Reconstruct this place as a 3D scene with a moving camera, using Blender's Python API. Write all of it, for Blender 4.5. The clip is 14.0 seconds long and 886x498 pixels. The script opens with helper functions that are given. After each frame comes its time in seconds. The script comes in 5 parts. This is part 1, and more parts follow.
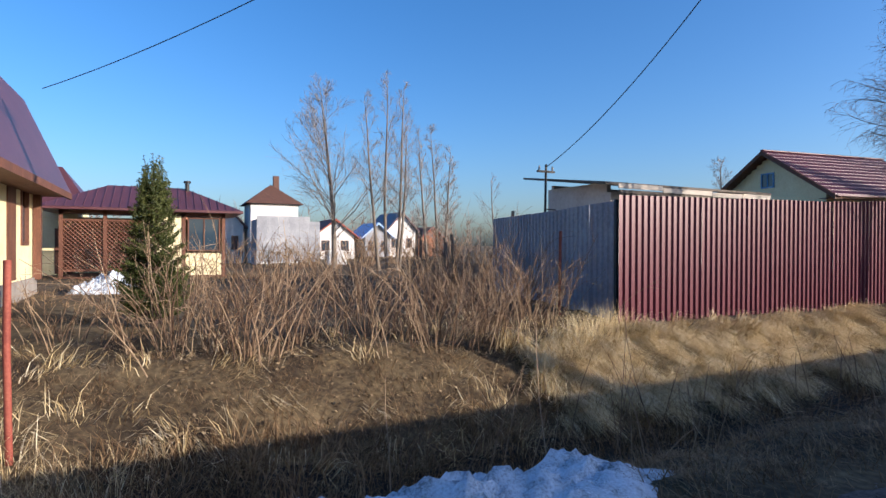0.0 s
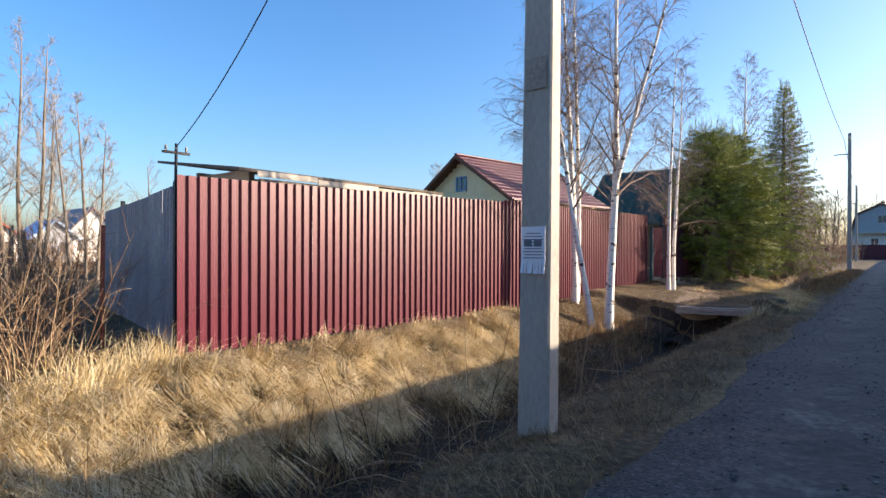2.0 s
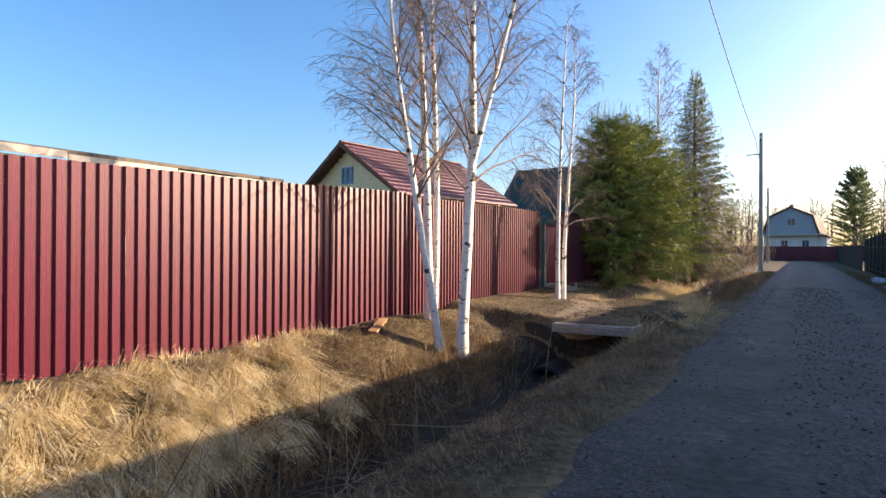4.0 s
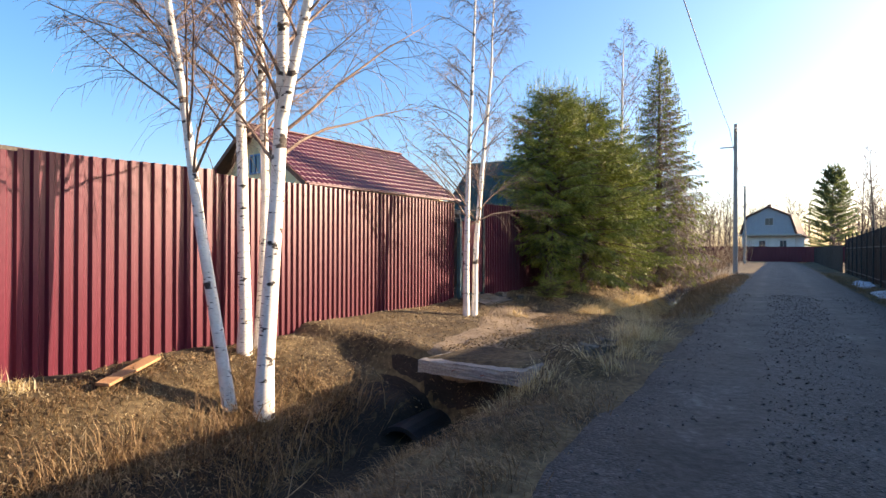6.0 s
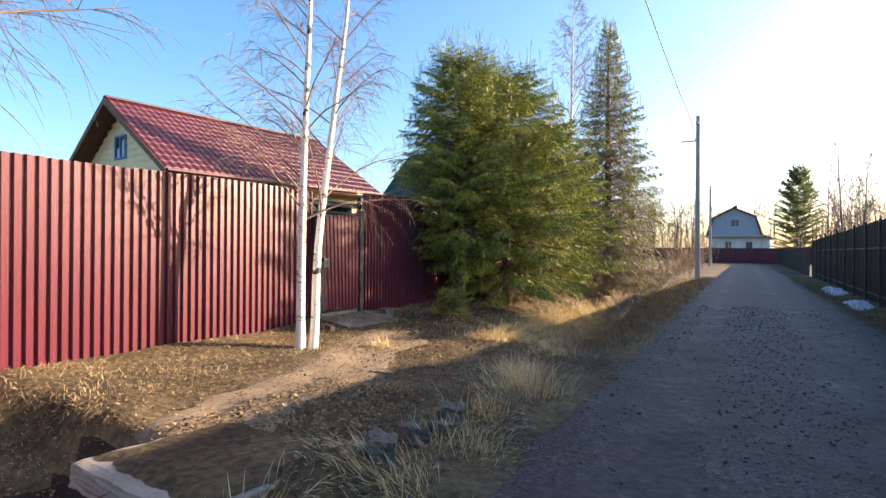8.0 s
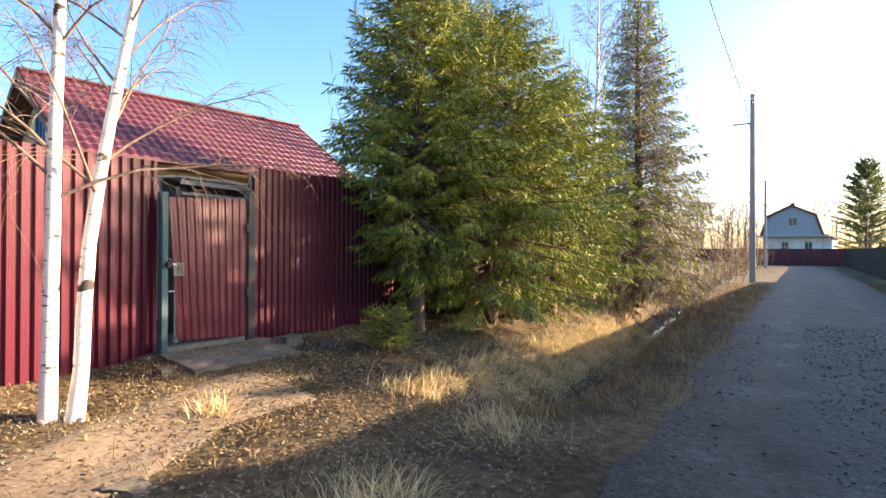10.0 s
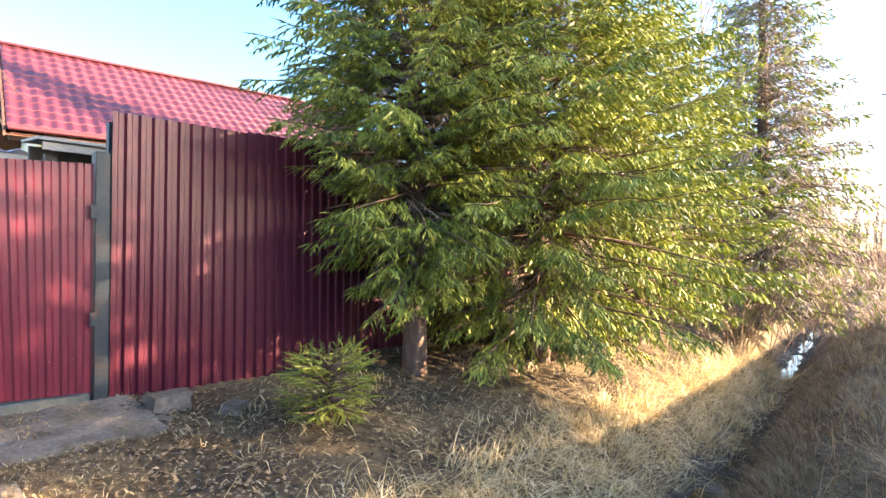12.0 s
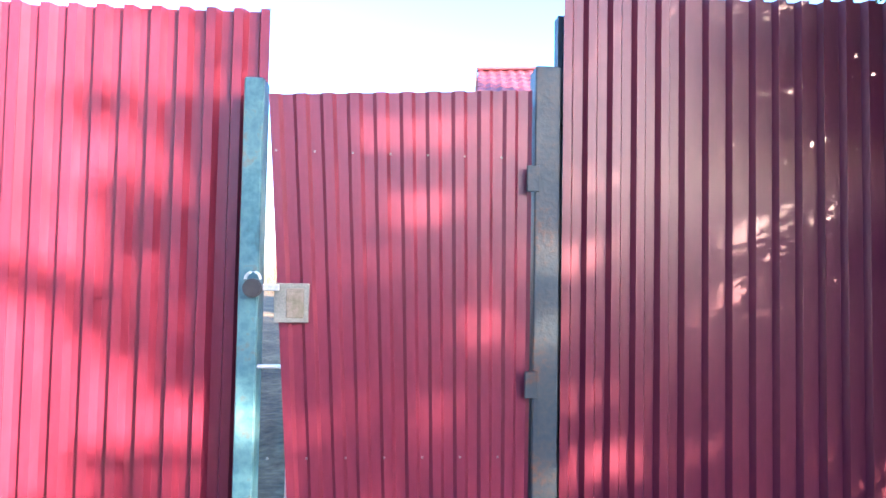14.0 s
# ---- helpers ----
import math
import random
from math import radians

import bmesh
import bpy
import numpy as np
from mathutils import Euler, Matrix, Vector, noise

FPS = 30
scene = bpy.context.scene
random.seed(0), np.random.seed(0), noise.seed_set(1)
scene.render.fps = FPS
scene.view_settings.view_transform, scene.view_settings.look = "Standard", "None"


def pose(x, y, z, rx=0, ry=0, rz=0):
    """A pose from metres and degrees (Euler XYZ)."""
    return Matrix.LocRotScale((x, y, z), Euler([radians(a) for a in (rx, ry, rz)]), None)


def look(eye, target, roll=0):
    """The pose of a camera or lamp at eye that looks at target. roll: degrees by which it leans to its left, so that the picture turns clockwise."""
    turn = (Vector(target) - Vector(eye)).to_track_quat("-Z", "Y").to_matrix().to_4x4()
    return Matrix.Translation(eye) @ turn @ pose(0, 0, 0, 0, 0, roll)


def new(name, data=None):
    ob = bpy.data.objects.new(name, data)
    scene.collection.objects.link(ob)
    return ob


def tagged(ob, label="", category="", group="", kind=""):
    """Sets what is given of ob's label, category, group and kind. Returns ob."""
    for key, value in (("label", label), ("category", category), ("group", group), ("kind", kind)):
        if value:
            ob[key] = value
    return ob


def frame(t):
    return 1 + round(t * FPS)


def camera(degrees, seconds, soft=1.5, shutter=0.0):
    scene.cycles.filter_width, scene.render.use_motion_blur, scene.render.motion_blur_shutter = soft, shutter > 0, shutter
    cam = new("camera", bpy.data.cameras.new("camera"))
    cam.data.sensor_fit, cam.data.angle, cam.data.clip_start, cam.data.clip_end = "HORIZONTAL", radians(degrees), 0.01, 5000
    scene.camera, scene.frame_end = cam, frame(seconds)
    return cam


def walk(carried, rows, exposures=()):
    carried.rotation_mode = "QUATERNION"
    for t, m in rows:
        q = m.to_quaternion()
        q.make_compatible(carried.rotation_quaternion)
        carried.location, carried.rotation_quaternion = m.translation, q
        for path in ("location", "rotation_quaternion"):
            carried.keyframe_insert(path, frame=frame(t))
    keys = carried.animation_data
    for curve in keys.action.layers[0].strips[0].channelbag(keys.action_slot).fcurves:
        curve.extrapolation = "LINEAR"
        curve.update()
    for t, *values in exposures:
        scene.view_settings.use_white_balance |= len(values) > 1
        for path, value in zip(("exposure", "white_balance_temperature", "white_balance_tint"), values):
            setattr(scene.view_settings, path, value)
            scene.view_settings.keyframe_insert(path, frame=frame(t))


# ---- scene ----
cam = camera(77.1, 14.0)
METRES, EYE, TILT, LEAN, TURN = 27.0, 1.5, 2.07, -0.78, -26.3
ROWS = [
    (0.0, 0.0, 0.0, 0.0, -0.02, -2.43, 0.5),
    (0.5, 0.0264, 0.0197, -0.0005, -12.46, -2.29, 0.11),
    (1.0, 0.0575, 0.0418, -0.0027, -16.76, -2.27, -0.06),
    (1.5, 0.0893, 0.0614, -0.0046, -21.66, -2.14, -0.07),
    (2.0, 0.1252, 0.0821, -0.005, -24.75, -2.25, -0.3),
    (2.5, 0.1566, 0.0981, -0.0063, -28.73, -2.12, -0.39),
    (3.0, 0.1911, 0.1161, -0.0068, -29.99, -2.13, -0.54),
    (5.5, 0.3592, 0.2016, -0.0117, -32.19, -2.05, -0.6),
    (6.0, 0.3961, 0.2173, -0.0116, -32.66, -2.07, -0.67),
    (6.5, 0.4299, 0.2282, -0.0091, -34.56, -2.01, -0.76),
    (7.0, 0.4638, 0.2443, -0.0101, -35.72, -2.0, -0.88),
    (7.5, 0.4968, 0.2606, -0.0109, -35.62, -1.94, -0.86),
    (8.0, 0.5311, 0.2792, -0.0131, -35.25, -1.99, -0.88),
    (8.5, 0.562, 0.2977, -0.0136, -34.41, -1.94, -0.88),
    (9.0, 0.5944, 0.3171, -0.015, -33.79, -1.95, -0.84),
    (11.5, 0.7315, 0.426, -0.0223, -25.61, -1.65, -0.39),
    (12.0, 0.7496, 0.4532, -0.0234, -21.99, -1.65, -0.33),
    (12.5, 0.7584, 0.4794, -0.0236, -10.18, -1.63, 0.12),
    (13.0, 0.7577, 0.5052, -0.0237, -0.81, -1.77, 0.44),
    (13.5, 0.7495, 0.5316, -0.0259, 15.3, -1.38, 0.75),
    (14.0, 0.7349, 0.559, -0.0293, 21.98, 0.53, 0.5),
]
EXPOSURES = [(0, 0.8, 5900, 18), (1.0, 1.08, 6350, 18), (2.0, 1.38, 6750, 18), (3.2, 1.45, 7100, 19), (5.5, 1.6, 7400, 20), (6.5, 1.7, 7500, 20), (9.0, 2.05, 7800, 20), (11.4, 2.85, 7900, 20), (12.0, 3.35, 7800, 21), (12.5, 3.68, 7600, 21), (13.2, 3.92, 7100, 23), (14.0, 4.0, 6600, 25)]
walk(cam, [(t, pose(0, 0, EYE, TILT, LEAN, TURN) @ pose(METRES * x, METRES * y, METRES * z, 90 + pitch, roll, yaw)) for t, x, y, z, yaw, pitch, roll in ROWS], EXPOSURES)

# ---- world, sun, exposure ----
SUN = Vector((0.68, -0.73, 0.0)).normalized()
ELEV = radians(15.0)
world = bpy.data.worlds.new("sky")
scene.world = world
world.use_nodes = True
wn = world.node_tree.nodes
sky = wn.new("ShaderNodeTexSky")
sky.sky_type, sky.sun_disc = "NISHITA", False
sky.sun_elevation, sky.sun_rotation = ELEV, math.atan2(SUN.x, SUN.y)
sky.air_density, sky.dust_density, sky.ozone_density = 1.0, 2.2, 3.8
wn["Background"].inputs[1].default_value = 0.135
tone = wn.new("ShaderNodeHueSaturation")
tone.inputs["Saturation"].default_value = 1.2
world.node_tree.links.new(sky.outputs[0], tone.inputs["Color"])
world.node_tree.links.new(tone.outputs[0], wn["Background"].inputs[0])
sun_data = bpy.data.lights.new("sun", "SUN")
sun_data.energy, sun_data.angle, sun_data.color = 5.0, radians(0.45), (1.0, 0.86, 0.66)
sun = new("sun", sun_data)
sun.matrix_world = look((0, 0, 30), (-SUN.x * math.cos(ELEV), -SUN.y * math.cos(ELEV), 30 - math.sin(ELEV)))


# ---- materials ----
def material(name, colours, scale=4.0, rough=0.7, metal=0.0, bump=0.2, bump_scale=None, stretch=(1, 1, 1), fine=8.0, spec=0.3, island=0.0, objects=0.0, coords="Object"):
    """Two scales of noise mixed over the given colours; bump from the finer one."""
    m = bpy.data.materials.new(name)
    m.use_nodes = True
    t = m.node_tree
    n, l = t.nodes, t.links
    b = n["Principled BSDF"]
    b.inputs["Roughness"].default_value, b.inputs["Metallic"].default_value = rough, metal
    b.inputs["Specular IOR Level"].default_value = spec
    co, mp = n.new("ShaderNodeTexCoord"), n.new("ShaderNodeMapping")
    l.new(co.outputs[coords], mp.inputs[0])
    mp.inputs[3].default_value = stretch
    a, f = n.new("ShaderNodeTexNoise"), n.new("ShaderNodeTexNoise")
    a.inputs["Scale"].default_value, f.inputs["Scale"].default_value = scale, scale * fine
    a.inputs["Detail"].default_value, f.inputs["Detail"].default_value = 5, 4
    for x in (a, f):
        l.new(mp.outputs[0], x.inputs[0])
    mix = n.new("ShaderNodeMath")
    mix.operation = "MULTIPLY_ADD"
    l.new(f.outputs[0], mix.inputs[0])
    mix.inputs[1].default_value = 0.45
    half = n.new("ShaderNodeMath")
    half.operation = "MULTIPLY"
    half.inputs[1].default_value = 0.55
    l.new(a.outputs[0], half.inputs[0])
    l.new(half.outputs[0], mix.inputs[2])
    value = mix.outputs[0]
    if island or objects:
        g = n.new("ShaderNodeNewGeometry" if island else "ShaderNodeObjectInfo")
        add = n.new("ShaderNodeMath")
        add.operation = "MULTIPLY_ADD"
        l.new(g.outputs["Random Per Island" if island else "Random"], add.inputs[0])
        add.inputs[1].default_value = island or objects
        sub = n.new("ShaderNodeMath")
        sub.operation = "SUBTRACT"
        l.new(value, sub.inputs[0])
        sub.inputs[1].default_value = (island or objects) / 2
        l.new(sub.outputs[0], add.inputs[2])
        value = add.outputs[0]
    ramp = n.new("ShaderNodeValToRGB")
    r = ramp.color_ramp
    while len(r.elements) < len(colours):
        r.elements.new(0.5)
    for i, c in enumerate(colours):
        r.elements[i].position = 0.3 + 0.4 * i / max(1, len(colours) - 1)
        r.elements[i].color = (*c, 1)
    l.new(value, ramp.inputs[0])
    l.new(ramp.outputs[0], b.inputs["Base Color"])
    if bump:
        bu = n.new("ShaderNodeBump")
        bu.inputs["Strength"].default_value, bu.inputs["Distance"].default_value = bump, bump_scale or 0.02
        l.new(mix.outputs[0], bu.inputs["Height"])
        l.new(bu.outputs[0], b.inputs["Normal"])
    return m


def trodden_gravel(m):
    """Pebbles of mixed greys over the dirt, worn away to smooth clay along two wheel tracks."""
    t = m.node_tree
    n, l = t.nodes, t.links
    b = n["Principled BSDF"]
    base = b.inputs["Base Color"].links[0].from_socket
    co = n.new("ShaderNodeTexCoord")
    cell = n.new("ShaderNodeTexVoronoi")
    cell.inputs["Scale"].default_value = 38
    l.new(co.outputs["Object"], cell.inputs["Vector"])
    tint = n.new("ShaderNodeSeparateColor")
    l.new(cell.outputs["Color"], tint.inputs[0])
    shade = n.new("ShaderNodeValToRGB")
    r = shade.color_ramp
    r.elements[0].color, r.elements[1].color = (0.016, 0.013, 0.011, 1), (0.13, 0.11, 0.097, 1)
    e = r.elements.new(0.6)
    e.color = (0.045, 0.038, 0.033, 1)
    l.new(tint.outputs[0], shade.inputs[0])
    split = n.new("ShaderNodeSeparateXYZ")
    l.new(co.outputs["Object"], split.inputs[0])
    wob = n.new("ShaderNodeTexNoise")
    wob.inputs["Scale"].default_value, wob.inputs["Detail"].default_value = 1.1, 6
    l.new(co.outputs["Object"], wob.inputs[0])
    tracks = []
    for middle in (1.0, -0.75):
        off = n.new("ShaderNodeMath")
        off.operation = "SUBTRACT"
        l.new(split.outputs[1], off.inputs[0])
        off.inputs[1].default_value = middle
        size = n.new("ShaderNodeMath")
        size.operation = "ABSOLUTE"
        l.new(off.outputs[0], size.inputs[0])
        add = n.new("ShaderNodeMath")
        add.operation = "MULTIPLY_ADD"
        l.new(wob.outputs[0], add.inputs[0])
        add.inputs[1].default_value = 1.3
        l.new(size.outputs[0], add.inputs[2])
        tracks.append(add.outputs[0])
    near = n.new("ShaderNodeMath")
    near.operation = "MINIMUM"
    l.new(tracks[0], near.inputs[0]), l.new(tracks[1], near.inputs[1])
    mask = n.new("ShaderNodeMapRange")
    for i, value in enumerate((0.7, 1.25, 0.0, 0.55)):
        mask.inputs[1 + i].default_value = value
    l.new(near.outputs[0], mask.inputs[0])
    mix = n.new("ShaderNodeMix")
    mix.data_type = "RGBA"
    l.new(mask.outputs[0], mix.inputs["Factor"])
    l.new(base, mix.inputs["A"])
    l.new(shade.outputs[0], mix.inputs["B"])
    l.new(mix.outputs["Result"], b.inputs["Base Color"])
    old = b.inputs["Normal"].links[0].from_socket
    rise = n.new("ShaderNodeBump")
    rise.invert = True
    rise.inputs["Distance"].default_value = 0.014
    l.new(mask.outputs[0], rise.inputs["Strength"])
    l.new(cell.outputs["Distance"], rise.inputs["Height"])
    l.new(old, rise.inputs["Normal"])
    l.new(rise.outputs[0], b.inputs["Normal"])


def leafy(m, amount, colour):
    """Lets some light through thin blades and needles."""
    t = m.node_tree
    b = t.nodes["Principled BSDF"]
    tr, mx = t.nodes.new("ShaderNodeBsdfTranslucent"), t.nodes.new("ShaderNodeMixShader")
    tr.inputs[0].default_value = (*colour, 1)
    mx.inputs[0].default_value = amount
    t.links.new(b.outputs[0], mx.inputs[1])
    t.links.new(tr.outputs[0], mx.inputs[2])
    t.links.new(mx.outputs[0], t.nodes["Material Output"].inputs[0])
    return m


SOIL = material("soil", [(0.022, 0.015, 0.009), (0.054, 0.037, 0.019), (0.125, 0.09, 0.045), (0.21, 0.155, 0.08)], 0.9, 0.95, bump=0.8, bump_scale=0.05, fine=14)
ROAD = material("gravel", [(0.012, 0.0088, 0.007), (0.032, 0.025, 0.02), (0.066, 0.054, 0.046), (0.16, 0.14, 0.128)], 1.3, 0.75, bump=0.9, bump_scale=0.03, fine=9, spec=0.4)
trodden_gravel(ROAD)
STONE = material("stone_chips", [(0.075, 0.064, 0.056), (0.12, 0.104, 0.094), (0.2, 0.18, 0.166)], 3, 0.75, island=0.6)
GRASS = leafy(material("dry_grass", [(0.26, 0.175, 0.08), (0.6, 0.45, 0.22), (0.8, 0.66, 0.38), (0.86, 0.77, 0.54)], 3.0, 0.6, bump=0, island=0.35), 0.25, (0.55, 0.4, 0.16))
TURF = leafy(material("matted_grass", [(0.05, 0.027, 0.013), (0.125, 0.072, 0.035), (0.24, 0.155, 0.08), (0.36, 0.25, 0.135)], 1.6, 0.75, bump=0, island=0.45), 0.2, (0.32, 0.21, 0.09))
LITTER = material("dead_leaves", [(0.075, 0.047, 0.022), (0.17, 0.115, 0.056), (0.29, 0.21, 0.115)], 2, 0.8, bump=0.2, island=0.6)
RED = material("maroon_sheet", [(0.076, 0.0075, 0.0175), (0.095, 0.01, 0.0225), (0.115, 0.014, 0.029)], 1.2, 0.38, bump=0.04, stretch=(1, 1, 0.3), fine=30, spec=0.34, objects=0.1)
GREYSHEET = material("grey_slate", [(0.2, 0.21, 0.23), (0.28, 0.29, 0.31), (0.38, 0.39, 0.4)], 1.5, 0.75, bump=0.2, objects=0.2)
ROOFRED = material("red_metal_tile", [(0.055, 0.009, 0.014), (0.08, 0.013, 0.02), (0.11, 0.02, 0.028)], 2.2, 0.5, bump=0.05, spec=0.5)
ROOFDARK = material("maroon_metal_roof", [(0.06, 0.022, 0.026), (0.085, 0.03, 0.034), (0.11, 0.04, 0.043)], 1.5, 0.4, bump=0.05, spec=0.5)
GREENROOF = material("green_metal_roof", [(0.012, 0.04, 0.036), (0.02, 0.06, 0.052), (0.03, 0.08, 0.07)], 2, 0.5, bump=0.1)
CREAM = material("cream_siding", [(0.62, 0.53, 0.29), (0.71, 0.63, 0.38), (0.76, 0.69, 0.45)], 1.6, 0.6, bump=0.08)
SIDING = material("grey_blue_siding", [(0.27, 0.3, 0.33), (0.35, 0.385, 0.41)], 2, 0.6, bump=0.05)
WHITE = material("white_render", [(0.5, 0.48, 0.46), (0.62, 0.61, 0.58), (0.7, 0.69, 0.67)], 1.2, 0.8, bump=0.15)
PALE = material("weathered_board", [(0.26, 0.23, 0.19), (0.42, 0.38, 0.32), (0.55, 0.51, 0.45)], 2.5, 0.85, bump=0.3, stretch=(0.4, 3, 3))
SHEDWALL = material("pale_plaster", [(0.42, 0.37, 0.32), (0.55, 0.5, 0.45), (0.62, 0.58, 0.53)], 1.4, 0.9, bump=0.3)
CONCRETE = material("concrete", [(0.16, 0.14, 0.12), (0.26, 0.235, 0.205), (0.36, 0.33, 0.29)], 2.2, 0.85, bump=0.35, fine=16)
POLECON = material("pole_concrete", [(0.25, 0.23, 0.2), (0.33, 0.31, 0.275), (0.4, 0.375, 0.335)], 2.6, 0.85, bump=0.3, fine=14, stretch=(1, 1, 0.35))
BROWN = material("brown_wood", [(0.06, 0.028, 0.018), (0.12, 0.05, 0.03), (0.17, 0.075, 0.045)], 3, 0.65, bump=0.2, stretch=(2, 2, 0.4))
OLDWOOD = material("old_grey_wood", [(0.07, 0.06, 0.05), (0.13, 0.11, 0.09), (0.2, 0.17, 0.14)], 4, 0.9, bump=0.4, stretch=(3, 3, 0.4))
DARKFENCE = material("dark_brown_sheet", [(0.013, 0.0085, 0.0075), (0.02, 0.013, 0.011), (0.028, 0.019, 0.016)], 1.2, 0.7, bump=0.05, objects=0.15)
TEAL = material("teal_paint", [(0.008, 0.04, 0.055), (0.015, 0.07, 0.09), (0.035, 0.1, 0.115), (0.07, 0.06, 0.045)], 4, 0.5, bump=0.25)
DARKPOST = material("dark_painted_steel", [(0.007, 0.017, 0.023), (0.013, 0.028, 0.036), (0.028, 0.034, 0.036), (0.085, 0.036, 0.02)], 5, 0.55, bump=0.3)
# Black ditch soil, with the shade down in the ditch put into its colour.
SHADEDPEAT = material("shaded_wet_peat", [(0.008, 0.006, 0.004), (0.02, 0.014, 0.009), (0.045, 0.032, 0.02)], 2.2, 0.8, bump=0.8, bump_scale=0.04, fine=12)
SAND = material("trodden_sand", [(0.12, 0.085, 0.055), (0.22, 0.165, 0.11), (0.31, 0.24, 0.165)], 1.4, 0.95, bump=0.5, fine=18)
MOSSY = material("mossy_concrete", [(0.045, 0.05, 0.02), (0.12, 0.105, 0.085), (0.2, 0.18, 0.15)], 3.5, 0.9, bump=0.5, fine=10)
PLATE = material("scratched_steel", [(0.07, 0.085, 0.075), (0.13, 0.14, 0.12), (0.2, 0.2, 0.17)], 14, 0.5, 0.3, bump=0.1)
STEEL = material("dull_steel", [(0.25, 0.27, 0.28), (0.38, 0.4, 0.4), (0.5, 0.5, 0.48)], 8, 0.45, 0.7, bump=0.1)
BLACK = material("black_paint", [(0.012, 0.012, 0.013), (0.02, 0.02, 0.021), (0.03, 0.03, 0.03)], 5, 0.5, bump=0.05)
BARK = material("grey_bark", [(0.09, 0.07, 0.055), (0.17, 0.14, 0.11), (0.27, 0.23, 0.18)], 6, 0.9, bump=0.5, stretch=(2, 2, 0.4))
TWIG = material("twig_bark", [(0.09, 0.06, 0.05), (0.165, 0.115, 0.09), (0.28, 0.21, 0.165)], 3, 0.8, bump=0, island=0.3)
GREYTWIG = material("grey_twig_bark", [(0.13, 0.11, 0.09), (0.21, 0.185, 0.16), (0.32, 0.29, 0.25)], 3, 0.85, bump=0, island=0.3)
BUSHBARK = material("dry_shrub_bark", [(0.1, 0.06, 0.036), (0.21, 0.135, 0.08), (0.36, 0.26, 0.16)], 2, 0.8, bump=0, island=0.5)
SPRUCEBARK = material("spruce_bark", [(0.07, 0.045, 0.032), (0.14, 0.09, 0.065), (0.22, 0.16, 0.12)], 8, 0.9, bump=0.7, stretch=(1.5, 1.5, 0.6))
NEEDLE = leafy(material("spruce_needles", [(0.035, 0.06, 0.016), (0.115, 0.152, 0.028), (0.3, 0.33, 0.052), (0.47, 0.47, 0.09)], 2.2, 0.5, bump=0, island=0.2), 0.17, (0.32, 0.4, 0.05))
# Far pine needles, lightened to put the haze of distance into the colour.
NEEDLEHAZE = leafy(material("hazed_pine_needles", [(0.06, 0.09, 0.05), (0.11, 0.15, 0.075), (0.16, 0.2, 0.1)], 0.7, 0.6, bump=0, island=0.3), 0.45, (0.26, 0.32, 0.12))
DRYNEEDLE = material("dry_spruce_twigs", [(0.13, 0.1, 0.08), (0.24, 0.195, 0.155), (0.34, 0.29, 0.24)], 1, 0.8, bump=0, island=0.3)
THUJA = leafy(material("thuja_leaves", [(0.022, 0.034, 0.01), (0.055, 0.07, 0.018), (0.11, 0.115, 0.032)], 1.2, 0.6, bump=0, island=0.35), 0.2, (0.15, 0.2, 0.04))
SNOW = material("old_snow", [(0.16, 0.17, 0.18), (0.5, 0.56, 0.62), (0.68, 0.75, 0.82)], 7, 0.7, bump=0.6, bump_scale=0.04)
WATER = material("ditch_water", [(0.01, 0.012, 0.012), (0.015, 0.016, 0.015)], 2, 0.05, bump=0.05, spec=0.6)
PAPER = material("paper", [(0.62, 0.66, 0.72), (0.72, 0.75, 0.8)], 6, 0.8, bump=0.1)
INK = material("printed_ink", [(0.1, 0.11, 0.14), (0.16, 0.17, 0.2)], 6, 0.8, bump=0)
BLUEPAINT = material("blue_paint", [(0.08, 0.22, 0.42), (0.12, 0.3, 0.52)], 6, 0.6, bump=0.05)
BLUESHEET = material("pale_blue_sheet", [(0.25, 0.38, 0.6), (0.34, 0.48, 0.7)], 3, 0.4, bump=0.05)
RUST = material("rusty_red_paint", [(0.16, 0.035, 0.025), (0.24, 0.06, 0.04), (0.3, 0.1, 0.06)], 6, 0.7, bump=0.2)
ROOFBROWN = material("brown_tile", [(0.07, 0.035, 0.025), (0.12, 0.06, 0.042)], 5, 0.7, bump=0.2)
BRICKTERRA = material("terracotta_brick", [(0.3, 0.12, 0.07), (0.42, 0.19, 0.11)], 7, 0.9, bump=0.3)
WOOD = material("raw_plank", [(0.3, 0.15, 0.07), (0.45, 0.26, 0.13)], 4, 0.8, bump=0.3)

BIRCH = material("birch_bark", [(0.6, 0.54, 0.45), (0.74, 0.7, 0.62), (0.82, 0.79, 0.73)], 3, 0.75, bump=0.25, stretch=(1, 1, 2))


